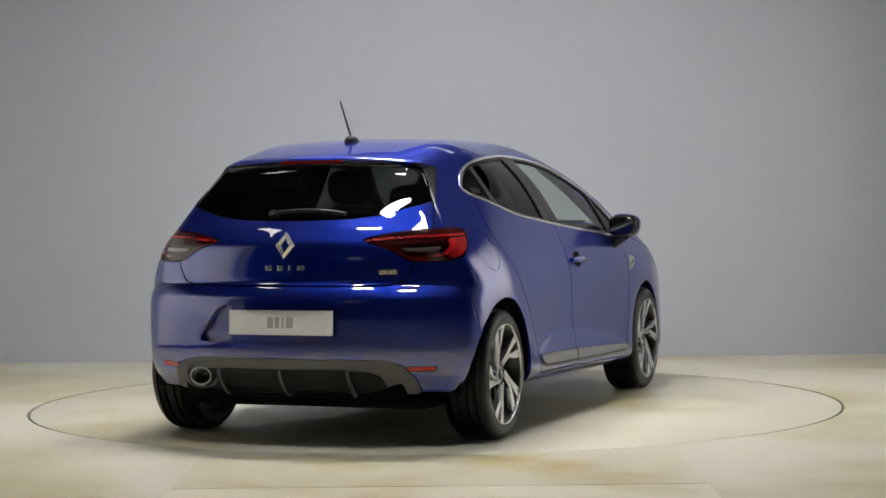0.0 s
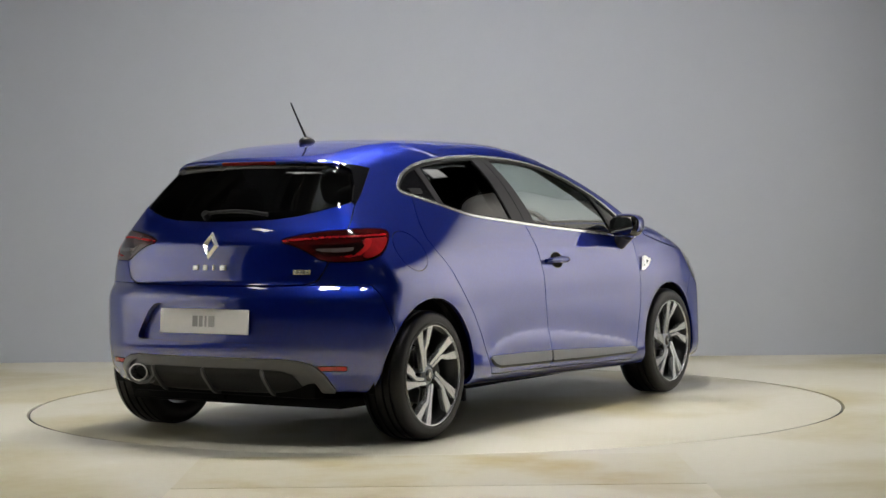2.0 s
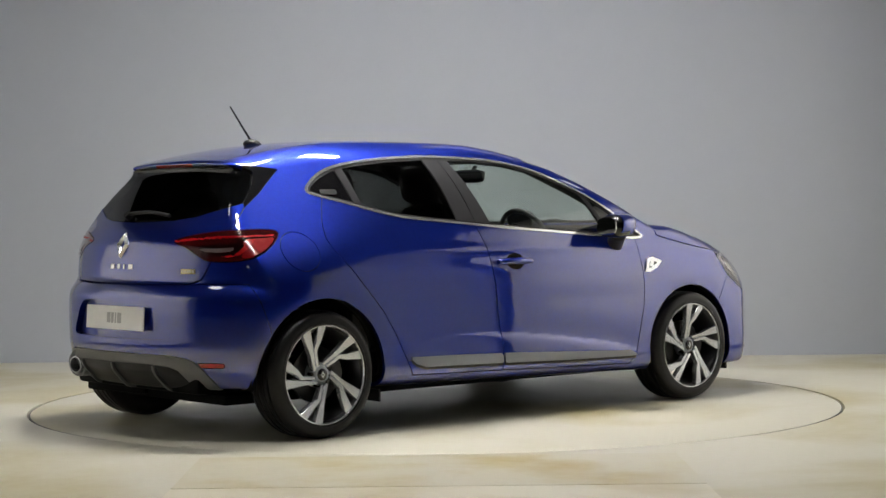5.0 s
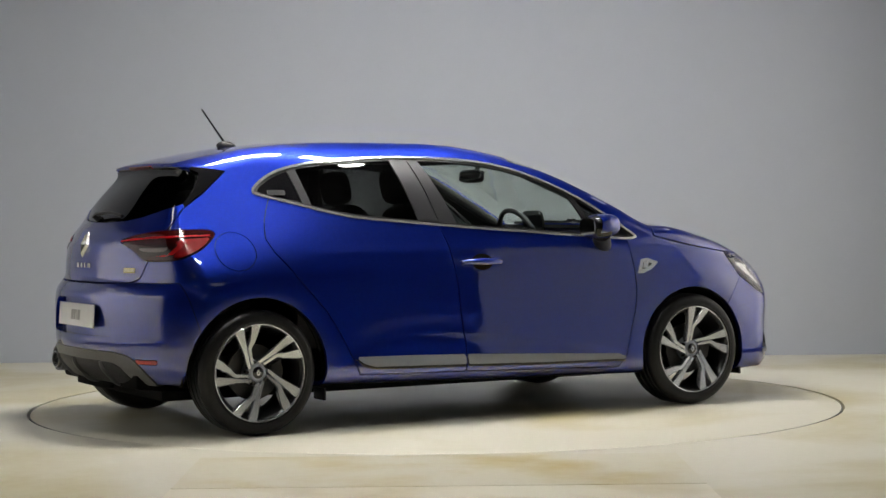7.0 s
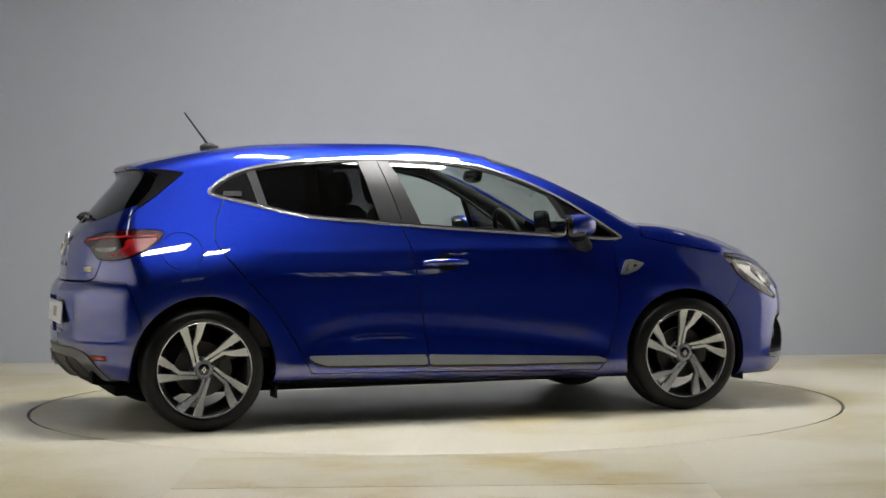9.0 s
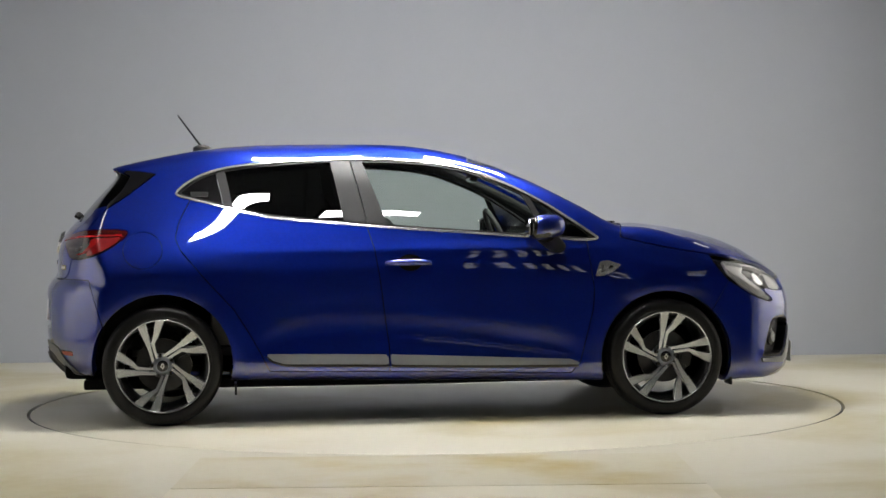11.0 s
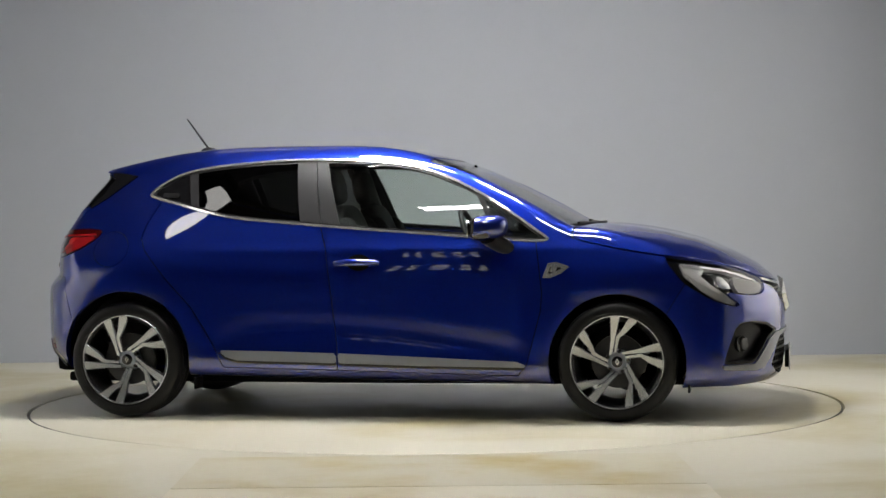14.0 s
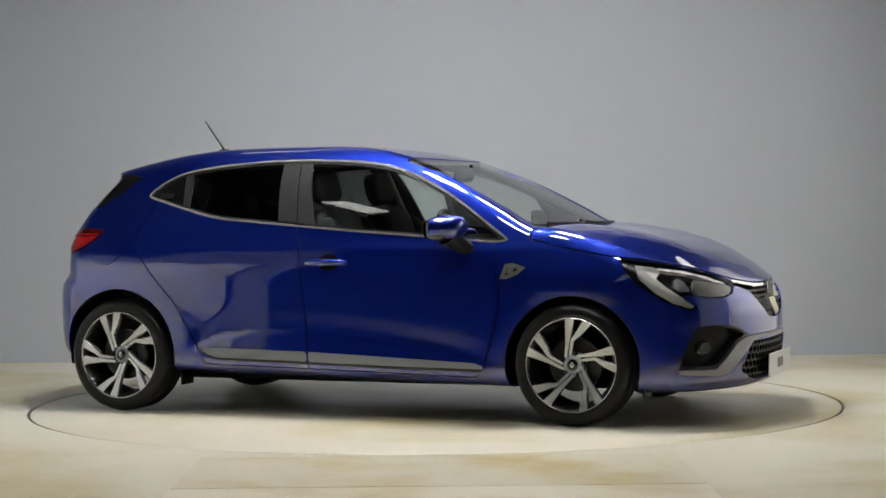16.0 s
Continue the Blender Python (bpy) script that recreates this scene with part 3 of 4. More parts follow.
DIFFUSER = [(-0.4, 0.408), (0.40, 0.404), (0.52, 0.394), (0.58, 0.380), (0.66, 0.335), (0.74, 0.262), (0.76, 0.15), (-0.4, 0.15)]
DIFFUSER_DARK = [(-0.4, 0.360), (0.24, 0.360), (0.40, 0.352), (0.47, 0.335), (0.56, 0.260), (0.57, 0.15), (-0.4, 0.15)]
REFLECTOR = [(0.595, 0.375), (0.80, 0.375), (0.80, 0.352), (0.63, 0.352)]
HEADLAMP = rounded([(1.41, 0.836), (1.246, 0.818), (0.98, 0.789), (0.761, 0.752), (0.597, 0.716), (0.563, 0.690), (0.60, 0.652), (0.68, 0.634), (0.80, 0.630), (0.925, 0.638), (1.037, 0.652),
                    (1.044, 0.628), (0.939, 0.586), (1.0, 0.576), (1.175, 0.611), (1.34, 0.70), (1.401, 0.782)], 1, 0.15)
LAMP_C = [(1.33, 0.800), (1.20, 0.790), (1.17, 0.765), (1.22, 0.735), (1.16, 0.690), (1.06, 0.640), (0.96, 0.592), (1.0, 0.584), (1.12, 0.608), (1.24, 0.658), (1.33, 0.735)]
LAMP_BROW = [(1.19, 0.792), (0.98, 0.775), (0.76, 0.740), (0.62, 0.705), (0.63, 0.697), (0.80, 0.731), (0.98, 0.762), (1.17, 0.779)]
LAMP_DISH = [(0.92, 0.728), (0.76, 0.712), (0.61, 0.690), (0.58, 0.680), (0.62, 0.656), (0.70, 0.642), (0.82, 0.640), (0.93, 0.650), (0.95, 0.685)]
LAMP_EYE = [(1.08, 0.735), (1.02, 0.738), (0.99, 0.705), (0.97, 0.672), (1.05, 0.672), (1.10, 0.69)]
BONNET_EDGE = [(-0.2, 0.690), (0.10, 0.690), (0.244, 0.693), (0.56, 0.720), (0.76, 0.756), (0.98, 0.793), (1.246, 0.822), (1.42, 0.836), (1.60, 0.864), (1.737, 0.894), (1.86, 0.926), (1.95, 0.96), (2.3, 1.0)]
GRILLE = [(-0.4, 0.684), (0.30, 0.686), (0.57, 0.712), (0.59, 0.692), (0.40, 0.655), (0.31, 0.602), (0.20, 0.548), (0.12, 0.512), (-0.4, 0.505)]
GRILLE_BAR = [(-0.4, 0.684), (0.30, 0.686), (0.57, 0.712), (0.582, 0.700), (0.31, 0.672), (-0.4, 0.670)]
LOWER_GRILLE = [(-0.4, 0.41), (0.403, 0.406), (0.518, 0.307), (0.553, 0.267), (0.443, 0.225), (0.3, 0.205), (-0.4, 0.200)]
BLADE = [(1.12, 0.284), (0.80, 0.282), (0.60, 0.402), (0.487, 0.432), (0.3, 0.437), (-0.4, 0.440), (-0.4, 0.416), (0.3, 0.414), (0.40, 0.405), (0.52, 0.345), (0.68, 0.256), (0.78, 0.248), (1.10, 0.262)]
FOG = rounded([(1.112, 0.287), (1.06, 0.375), (1.00, 0.462), (0.95, 0.493), (0.80, 0.500), (0.62, 0.488), (0.436, 0.442), (0.60, 0.406), (0.80, 0.286)], 1, 0.10)


def side(poly, sign=0):
    """Field of an outline seen from the side; sign picks one flank."""
    def f(p):
        g = np.maximum(poly_sd(poly, p[:, 0], p[:, 2]), 0.42 - np.abs(p[:, 1]))
        return np.maximum(g, -sign * p[:, 1]) if sign else g
    return f


def rear(poly, sign=0):
    def f(p):
        g = np.maximum(poly_sd(poly, np.abs(p[:, 1]) + p[:, 0] + 1.85, p[:, 2]), p[:, 0] + 1.1)
        return np.maximum(g, 0.02 - sign * p[:, 1]) if sign else g
    return f


def front(poly, sign=0):
    def f(p):
        g = np.maximum(poly_sd(poly, np.abs(p[:, 1]) + 2.12 - p[:, 0], p[:, 2]), 1.3 - p[:, 0])
        return np.maximum(g, 0.02 - sign * p[:, 1]) if sign else g
    return f


def left_of(ax, az, bx, bz):
    """Field below zero behind (towards the tail of) a slanted line in side view."""
    k = (bx - ax) / (bz - az)
    return lambda p: (p[:, 0] - ax - (p[:, 2] - az) * k) / math.hypot(1, k)


def arch_field(p):
    g = np.minimum(np.hypot(p[:, 0] + AXLE, p[:, 2] - 0.312) - 0.352, np.hypot(p[:, 0] - AXLE, p[:, 2] - 0.300) - 0.346)
    return np.maximum(g, 0.5 - np.abs(p[:, 1]))


def screen_field(p):
    """Windscreen, between roof edge, pillars and scuttle."""
    x = p[:, 0] + 0.10 * (p[:, 1] / 0.8) ** 2
    edge = np.abs(p[:, 1]) - (0.545 + 0.10 * np.clip((x - 0.30) / 0.78, 0, 1) + 0.03 * np.clip((x - 0.30) / 0.5, 0, 1))
    return np.maximum.reduce([0.345 - x, x - 1.115, edge, 0.9 - p[:, 2]])


def scuttle_field(p):
    x = p[:, 0] + 0.10 * (p[:, 1] / 0.8) ** 2
    return np.maximum.reduce([1.108 - x, x - 1.165, np.abs(p[:, 1]) - 0.70, 0.9 - p[:, 2]])


def bonnet_field(p):
    u = np.abs(p[:, 1]) + 2.12 - p[:, 0]
    x = p[:, 0] + 0.10 * (p[:, 1] / 0.8) ** 2
    return np.maximum.reduce([(spline(BONNET_EDGE, u) - p[:, 2]) * 0.95, 1.165 - x, 0.965 - p[:, 0]])


def front_bumper_field(p):
    return 1.560 + (p[:, 2] - 0.58) * 0.62 - p[:, 0] + 0 * p[:, 1]


def rear_bumper_field(p):
    return np.maximum(p[:, 2] - 0.738, p[:, 0] + 1.615 + 0.3 * (p[:, 2] - 0.6))


def flap_field(p):
    return np.maximum(np.hypot((p[:, 0] + 1.385) / 0.098, (p[:, 2] - 0.885) / 0.092) * 0.095 - 0.095, p[:, 1] + 0.4)


def ring_of(field, inner, outer):
    return lambda p: np.abs(field(p) - (inner + outer) / 2) - (outer - inner) / 2


def meet(*fields):
    return lambda p: np.maximum.reduce([f(p) for f in fields])


def refined(m, times=1):
    for _ in range(times):
        p, n, f = m
        e = np.concatenate([f[:, [0, 1]], f[:, [1, 2]], f[:, [2, 0]]])
        u, inv = np.unique(np.sort(e, 1), axis=0, return_inverse=True)
        inv = inv.ravel() + len(p)
        q = len(f)
        ab, bc, ca = inv[:q], inv[q:2 * q], inv[2 * q:]
        nn = n[u].mean(1)
        m = (np.concatenate([p, p[u].mean(1)]), np.concatenate([n, nn / np.linalg.norm(nn, axis=1, keepdims=True)]),
             np.concatenate([np.stack([f[:, 0], ab, ca], 1), np.stack([f[:, 1], bc, ab], 1), np.stack([f[:, 2], ca, bc], 1), np.stack([ab, bc, ca], 1)]))
    return m


whole = body_mesh()
_, shell = carve(whole, arch_field)
cabin_glass, shell = carve(shell, side(SIDE_GLASS))
screen, shell = carve(shell, screen_field, 0.006)
scuttle, shell = carve(shell, scuttle_field, 0.004)
lamp_skin = {}
for s in (-1, 1):
    lamp_skin[s], shell = carve(shell, front(HEADLAMP, s), 0.005)
tail_skin = {}
for s in (-1, 1):
    tail_skin[s], shell = carve(shell, rear(TAIL_LAMP, s), 0.005)
bonnet, shell = carve(shell, bonnet_field, 0.007)
grille, shell = carve(shell, front(GRILLE))
lower_grille, shell = carve(shell, front(LOWER_GRILLE))
blade, shell = carve(shell, front(BLADE), 0.003)
fog = {}
for s in (-1, 1):
    fog[s], shell = carve(shell, front(FOG, s))
bumper_f, shell = carve(shell, front_bumper_field, 0.004)
blades = {}
for s in (-1, 1):
    blades[s], shell = carve(shell, rear(SPOILER_BLADE, s), 0.004)
tailgate, shell = carve(shell, rear(TAILGATE), 0.008)
hatch_glass, tailgate = carve(tailgate, rear(HATCH_GLASS), 0.005)
recess, shell = carve(shell, rear(PLATE_RECESS))
diffuser, shell = carve(shell, rear(DIFFUSER), 0.003)
reflectors = {}
for s in (-1, 1):
    reflectors[s], shell = carve(shell, rear(REFLECTOR, s), 0.003)
bumper_r, shell = carve(shell, rear_bumper_field, 0.0035)
doors = {}
for s in (-1, 1):
    doors["front_door", s], shell = carve(shell, side(FRONT_DOOR, s), 0.005)
    doors["rear_door", s], shell = carve(shell, side(REAR_DOOR, s), 0.005)
flap, shell = carve(shell, flap_field, 0.0035)

skin("body_shell", shell, PAINT, car, 0.02, label="deep blue metallic painted shell")
skin("bonnet", bonnet, PAINT, car, 0.02)
bumper = skin("front_bumper", bumper_f, PAINT, car, 0.03)
skin("rear_bumper", bumper_r, PAINT, car, 0.03)
gate = skin("tailgate", tailgate, PAINT, car, 0.03)
skin("rear_window", hatch_glass, GLASS_DARK, gate, 0.004, -0.003, "dark privacy glass")
skin("windscreen", screen, GLASS_CLEAR, car, 0.005, -0.003, "lightly tinted glass")
skin("scuttle_panel", scuttle, BLACK_TRIM, car, 0.02, -0.012, "black plastic")
skin("fuel_flap", flap, PAINT, car, 0.01)
for s in (-1, 1):
    skin("spoiler_blade", blades[s], GLOSS_BLACK, gate, 0.02, 0.004, "gloss black blade beside the rear window")
for s in (-1, 1):
    for kind in ("front_door", "rear_door"):
        d = skin(kind, doors[kind, s], PAINT, car, 0.03)
        strip = side(STRIP_FRONT if kind == "front_door" else STRIP_REAR, s)
        low = [(x, z - 0.013) for x, z in (STRIP_FRONT if kind == "front_door" else STRIP_REAR)]
        skin("strip_base", carve(whole, side(low, s))[0], BLACK_TRIM, d, 0.012, 0.006, "black strip edge")
        skin("rubbing_strip", carve(whole, strip)[0], SILVER, d, 0.014, 0.010, "satin silver strip")

# chrome-edged glazing of the flanks
QUARTER = left_of(-1.021, 1.302, -0.974, 1.093)
PIL_A, PIL_SEAM, PIL_B = left_of(-0.428, 1.354, -0.363, 1.017), left_of(-0.324, 1.353, -0.245, 1.004), left_of(-0.264, 1.352, -0.142, 0.989)
SAIL_A, SAIL_B = left_of(0.545, 1.19, 0.680, 0.917), left_of(0.575, 1.19, 0.712, 0.917)
neg = lambda f: (lambda p: -f(p))
for s in (-1, 1):
    flank = clip(cabin_glass, -s * cabin_glass[0][:, 1])[0]
    trim, rest = carve(flank, lambda p: -0.012 - poly_sd(SIDE_GLASS, p[:, 0], p[:, 2]))
    skin("window_trim", trim, CHROME, car, 0.012, 0.004, "bright chrome window surround")
    seal, rest = carve(rest, lambda p: -0.022 - poly_sd(SIDE_GLASS, p[:, 0], p[:, 2]))
    skin("window_seal", seal, BLACK_TRIM, car, 0.012, -0.002, "black rubber seal")
    quarter, rest = carve(rest, QUARTER, 0.004)
    skin("quarter_panel", quarter, GLOSS_BLACK, car, 0.012, -0.004, "dark glossy corner piece")
    post, rest = carve(rest, left_of(-0.972, 1.302, -0.925, 1.07), 0.003)
    skin("window_post", post, GREY_PILLAR, car, 0.012, 0.0, "satin dark post")
    rear_pane, rest = carve(rest, PIL_A)
    skin("rear_door_window", rear_pane, GLASS_DARK, car, 0.004, -0.008, "dark privacy glass")
    pil_1, rest = carve(rest, PIL_SEAM, 0.005)
    pil_2, rest = carve(rest, PIL_B)
    skin("pillar_cover", pil_1, GREY_PILLAR, car, 0.012, 0.0, "satin dark door pillar cover")
    skin("pillar_cover", pil_2, GREY_PILLAR, car, 0.012, 0.0, "satin dark door pillar cover")
    front_pane, rest = carve(rest, SAIL_A)
    skin("front_door_window", front_pane, GLASS_CLEAR, car, 0.004, -0.008, "lightly tinted glass")
    sail, tri = carve(rest, SAIL_B)
    skin("window_post", sail, BLACK_TRIM, car, 0.012, 0.0, "black plastic post")
    skin("corner_window", tri, GLASS_DARK, car, 0.004, -0.006, "small dark corner glass")

# lamps
for s in (-1, 1):
    lamp = skin("tail_lamp", tail_skin[s], RED_LENS, car, 0.03, 0.002, "dark red wrap-round rear lamp")
    skin("light_guide", carve(tail_skin[s], rear(TAIL_BAR))[0], RED_BRIGHT, lamp, 0.004, 0.005, "brighter red bar")
    skin("light_guide", carve(tail_skin[s], rear(TAIL_HOOK))[0], RED_BRIGHT, lamp, 0.004, 0.005, "brighter red hook")
    skin("lamp_cavity", carve(tail_skin[s], rear(TAIL_DARK))[0], DARK_RED, lamp, 0.004, 0.0035, "almost black inner field")
    skin("outer_lens", carve(tail_skin[s], rear(TAIL_OUTER))[0], RED_MID, lamp, 0.004, 0.0035, "mid-red outer lens")
    skin("reversing_lens", carve(tail_skin[s], rear(TAIL_CLEAR))[0], TAIL_CLEAR_LENS, lamp, 0.004, 0.005, "clear reversing lens")
    lamp = skin("headlamp", lamp_skin[s], LAMP_BASE, car, 0.02, -0.035, "clear-lensed headlamp with a dark inside")
    skin("daylight_strip", carve(lamp_skin[s], front(LAMP_C))[0], LENS_CLEAR, lamp, 0.02, -0.010, "ribbed clear daylight strip")
    ribs = lambda p: np.abs(((p[:, 2] * 0.8 + p[:, 0]) / 0.012) % 1.0 - 0.5) * 0.012 - 0.0022
    skin("lamp_rib", carve(refined(carve(lamp_skin[s], meet(front(LAMP_C), ring_of(front(HEADLAMP), -0.050, 0.0)))[0], 2), ribs)[0], DISH_GREY, lamp, 0.004, -0.007, "grey ribs across the daylight strip")
    skin("reflector_brow", carve(lamp_skin[s], front(LAMP_BROW))[0], LENS_CLEAR, lamp, 0.02, -0.014, "chrome brow")
    skin("reflector_dish", carve(lamp_skin[s], front(LAMP_DISH))[0], DISH_GREY, lamp, 0.02, -0.012, "grey reflector dish")
    skin("projector", carve(lamp_skin[s], front(LAMP_EYE))[0], CHROME, lamp, 0.02, -0.02, "bright projector unit")
    skin("lens", lamp_skin[s], LENS_COVER, lamp, 0.004, 0.0, "clear cover")
    skin("rear_reflector", reflectors[s], RED_BRIGHT, car, 0.01, 0.002, "slim red reflector")
    for zs in (0.365, 0.425):
        vane = lambda p, zs=zs, s=s: np.maximum(np.abs(p[:, 2] - zs) - 0.006, front(FOG, s)(p))
        skin("recess_vane", carve(whole, vane)[0], BLACK_TRIM, bumper, 0.03, -0.024, "black vane across the recess")
    f = skin("fog_recess", fog[s], BLACK_TRIM, bumper, 0.0, -0.05, "black recess")
    skin("recess_wall", carve(fog[s], ring_of(front(FOG), -0.012, 0.02))[0], BLACK_TRIM, bumper, 0.06, -0.002, "black edge")

# front face
skin("grille", grille, BLACK_TRIM, car, 0.0, -0.035, "black grille backing")
skin("grille_bar", carve(whole, front(GRILLE_BAR))[0], CHROME, car, 0.02, 0.004, "chrome bar")
for k in range(5):
    z0 = 0.655 - k * 0.03
    slat = lambda p: np.maximum(np.abs(p[:, 2] - z0) - 0.006, front(GRILLE)(p))
    skin("grille_slat", carve(whole, slat)[0], BLACK_TRIM, car, 0.03, -0.006)
skin("lower_grille", lower_grille, LINER, bumper, 0.0, -0.05, "black lower grille backing")
skin("bumper_blade", blade, SILVER, bumper, 0.025, 0.006, "satin grey bumper blade")


def honeycomb(p):
    """Hexagonal cells: positive inside a cell."""
    a = 0.042
    y, z = p[:, 1] / a, p[:, 2] / a
    best = np.full(len(p), 9.0)
    for oy, oz in ((0, 0), (0.5, 0.866)):
        ly = (y - oy) - np.round(y - oy)
        lz = (z - oz) - 1.732 * np.round((z - oz) / 1.732)
        best = np.minimum(best, np.maximum(np.abs(ly), np.abs(ly) * 0.5 + np.abs(lz) * 0.866))
    return (0.40 - best) * a


skin("lower_mesh", carve(refined(lower_grille, 2), honeycomb)[0], BLACK_TRIM, bumper, 0.02, -0.008, "black honeycomb mesh")

# rear face
skin("plate_recess", recess, PAINT, car, 0.0, -0.032)
skin("recess_wall", carve(whole, ring_of(rear(PLATE_RECESS), 0.0, 0.004))[0], PAINT, car, 0.04, 0.0)
dif = skin("rear_diffuser", diffuser, GREY_TRIM, car, 0.03, 0.006, "grey plastic diffuser")
skin("diffuser_insert", carve(diffuser, rear(DIFFUSER_DARK))[0], BLACK_TRIM, dif, 0.015, 0.009, "darker insert")
for y in (-0.32, 0.0, 0.32):
    fin = lambda p, y=y: np.maximum(np.abs(p[:, 1] - y) - 0.007, rear(DIFFUSER_DARK)(p))
    skin("fin", carve(refined(diffuser), fin)[0], GREY_TRIM, dif, 0.02, 0.022)

TYRE_R, RIM_R = 0.304, 0.2215


def polar(r, deg):
    return r * math.cos(radians(deg)), r * math.sin(radians(deg))


def spoke_arm(bm, line, widths, y0, thick):
    """A tapering arm along a bent line in the wheel's plane, its face slightly domed."""
    pts = [Vector((x, z)) for x, z in line]
    left, right = [], []
    for i, p in enumerate(pts):
        d = (pts[min(i + 1, len(pts) - 1)] - pts[max(i - 1, 0)]).normalized()
        n = Vector((-d.y, d.x)) * widths[i] / 2
        left.append(p + n), right.append(p - n)
    depth = lambda p: y0 + 0.022 * max(0.0, 1 - p.length / 0.20)
    ring = []
    for a, b in zip(left, right):
        ya, yb = depth(a), depth(b)
        ring.append([bm.verts.new((a.x, ya + 0.003, a.y)), bm.verts.new((a.x * 0.92 + b.x * 0.08, ya, a.y * 0.92 + b.y * 0.08)),
                     bm.verts.new((a.x * 0.08 + b.x * 0.92, yb, a.y * 0.08 + b.y * 0.92)), bm.verts.new((b.x, yb + 0.003, b.y)),
                     bm.verts.new((b.x, yb + thick, b.y)), bm.verts.new((a.x, ya + thick, a.y))])
    fs = []
    for a, b in zip(ring, ring[1:]):
        fs += [bm.faces.new((a[k], a[(k + 1) % 6], b[(k + 1) % 6], b[k])) for k in range(6)]
    fs += [bm.faces.new(ring[0]), bm.faces.new(ring[-1][::-1])]
    bmesh.ops.recalc_face_normals(bm, faces=fs)


def build_wheel(phase):
    """A wheel with its outer face towards -y, its centre at the origin, and its first pair of spokes at that angle."""
    hub = new("wheel")
    bm = bmesh.new()
    prof = [(0.226, -0.080), (0.2335, -0.096), (0.2355, -0.1065), (0.246, -0.109), (0.249, -0.107), (0.268, -0.108), (0.286, -0.101), (0.297, -0.089)]
    for g in (-0.062, -0.024, 0.024, 0.062):
        prof += [(TYRE_R - 0.001, g - 0.007), (TYRE_R - 0.009, g - 0.004), (TYRE_R - 0.009, g + 0.004), (TYRE_R - 0.001, g + 0.007)]
    prof += [(0.297, 0.089), (0.286, 0.101), (0.268, 0.108), (0.235, 0.106), (0.205, 0.092)]
    lathe(bm, prof, 96)
    part("tyre", bm, RUBBER, hub, "black low-profile rubber tyre")
    bm = bmesh.new()
    lathe(bm, [(0.2350, -0.100), (0.2350, -0.1085), (0.233, -0.1100), (0.2305, -0.109), (0.2275, -0.100), (0.2350, -0.100)], 96)
    rim = part("rim", bm, RIM_CUT, hub, "bright machined rim edge")
    bm = bmesh.new()
    lathe(bm, [(0.2290, -0.102), (0.223, -0.098), (0.216, -0.083), (0.200, -0.05), (0.194, 0.03), (0.200, 0.09), (0.214, 0.092), (0.218, -0.09), (0.2290, -0.102)], 96)
    part("barrel", bm, RIM_DARK, rim, "dark painted rim barrel")
    for k in range(5):
        a = phase + 72 * k
        # a straight arm and, next to it, one with a kink; both leave the hub side by side
        bm = bmesh.new()
        spoke_arm(bm, [polar(0.050, a + 52), polar(0.112, a + 21), polar(0.234, a + 12)], (0.016, 0.022, 0.051), -0.1025, 0.030)
        part("spoke", bm, RIM_CUT, rim, "machined face spoke with dark sides")
        bm = bmesh.new()
        spoke_arm(bm, [polar(0.048, a + 22), polar(0.124, a + 8), polar(0.158, a - 3), polar(0.234, a - 11)], (0.014, 0.020, 0.030, 0.050), -0.1015, 0.030)
        part("spoke", bm, RIM_CUT, rim, "machined face spoke with dark sides")
        bm = bmesh.new()
        spoke_arm(bm, [polar(0.050, a + 36), polar(0.110, a + 15), polar(0.165, a + 6)], (0.012, 0.012, 0.002), -0.078, 0.03)
        part("spoke_groove", bm, RIM_DARK, rim, "dark groove between the arms")
        bm = bmesh.new()
        lathe(bm, [(0, -0.010), (0.008, -0.010), (0.0095, -0.006), (0.0095, 0.02)], 12)
        x, z = polar(0.052, a + 72)
        bmesh.ops.translate(bm, vec=(x, -0.064, z), verts=bm.verts)
        part("wheel_bolt", bm, GLOSS_BLACK, rim, "dark wheel bolt")
    bm = bmesh.new()
    lathe(bm, [(0, -0.082), (0.034, -0.082), (0.040, -0.078), (0.046, -0.066), (0.056, -0.056), (0.060, 0.0), (0, 0.0)], 40)
    part("hub", bm, SILVER, rim, "satin silver hub")
    bm = bmesh.new()
    lathe(bm, [(0, -0.086), (0.024, -0.086), (0.029, -0.083), (0.030, -0.074)], 40)
    cap = part("hub_cap", bm, GLOSS_BLACK, hub, "dark round hub cap")
    bm = bmesh.new()
    for sgn in (-1, 1):
        plate(bm, [(0, 0.017), (sgn * 0.011, 0), (0, -0.017), (sgn * -0.001, -0.009), (sgn * 0.005, 0), (sgn * -0.001, 0.009)], -0.002, lambda u, v, w: (u, -0.086 + w, v))
    part("cap_emblem", bm, CHROME, hub, "small chrome diamond", smooth=False)
    bm = bmesh.new()
    lathe(bm, [(0.065, -0.030), (0.135, -0.030), (0.135, -0.010), (0.065, -0.010), (0.065, -0.030)], 64)
    part("brake_disc", bm, IRON, hub, "grey cast-iron brake disc")
    bm = bmesh.new()
    pts = [polar(r, a) for r, a in ((0.082, 25), (0.145, 25), (0.150, 0), (0.145, -25), (0.082, -25), (0.088, 0))]
    plate(bm, pts, 0.05, lambda u, v, w: (u, -0.05 + w, v))
    bmesh.ops.bevel(bm, geom=bm.edges[:], offset=0.006, segments=2, affect="EDGES")
    part("brake_caliper", bm, IRON, hub, "grey brake caliper")
    return hub


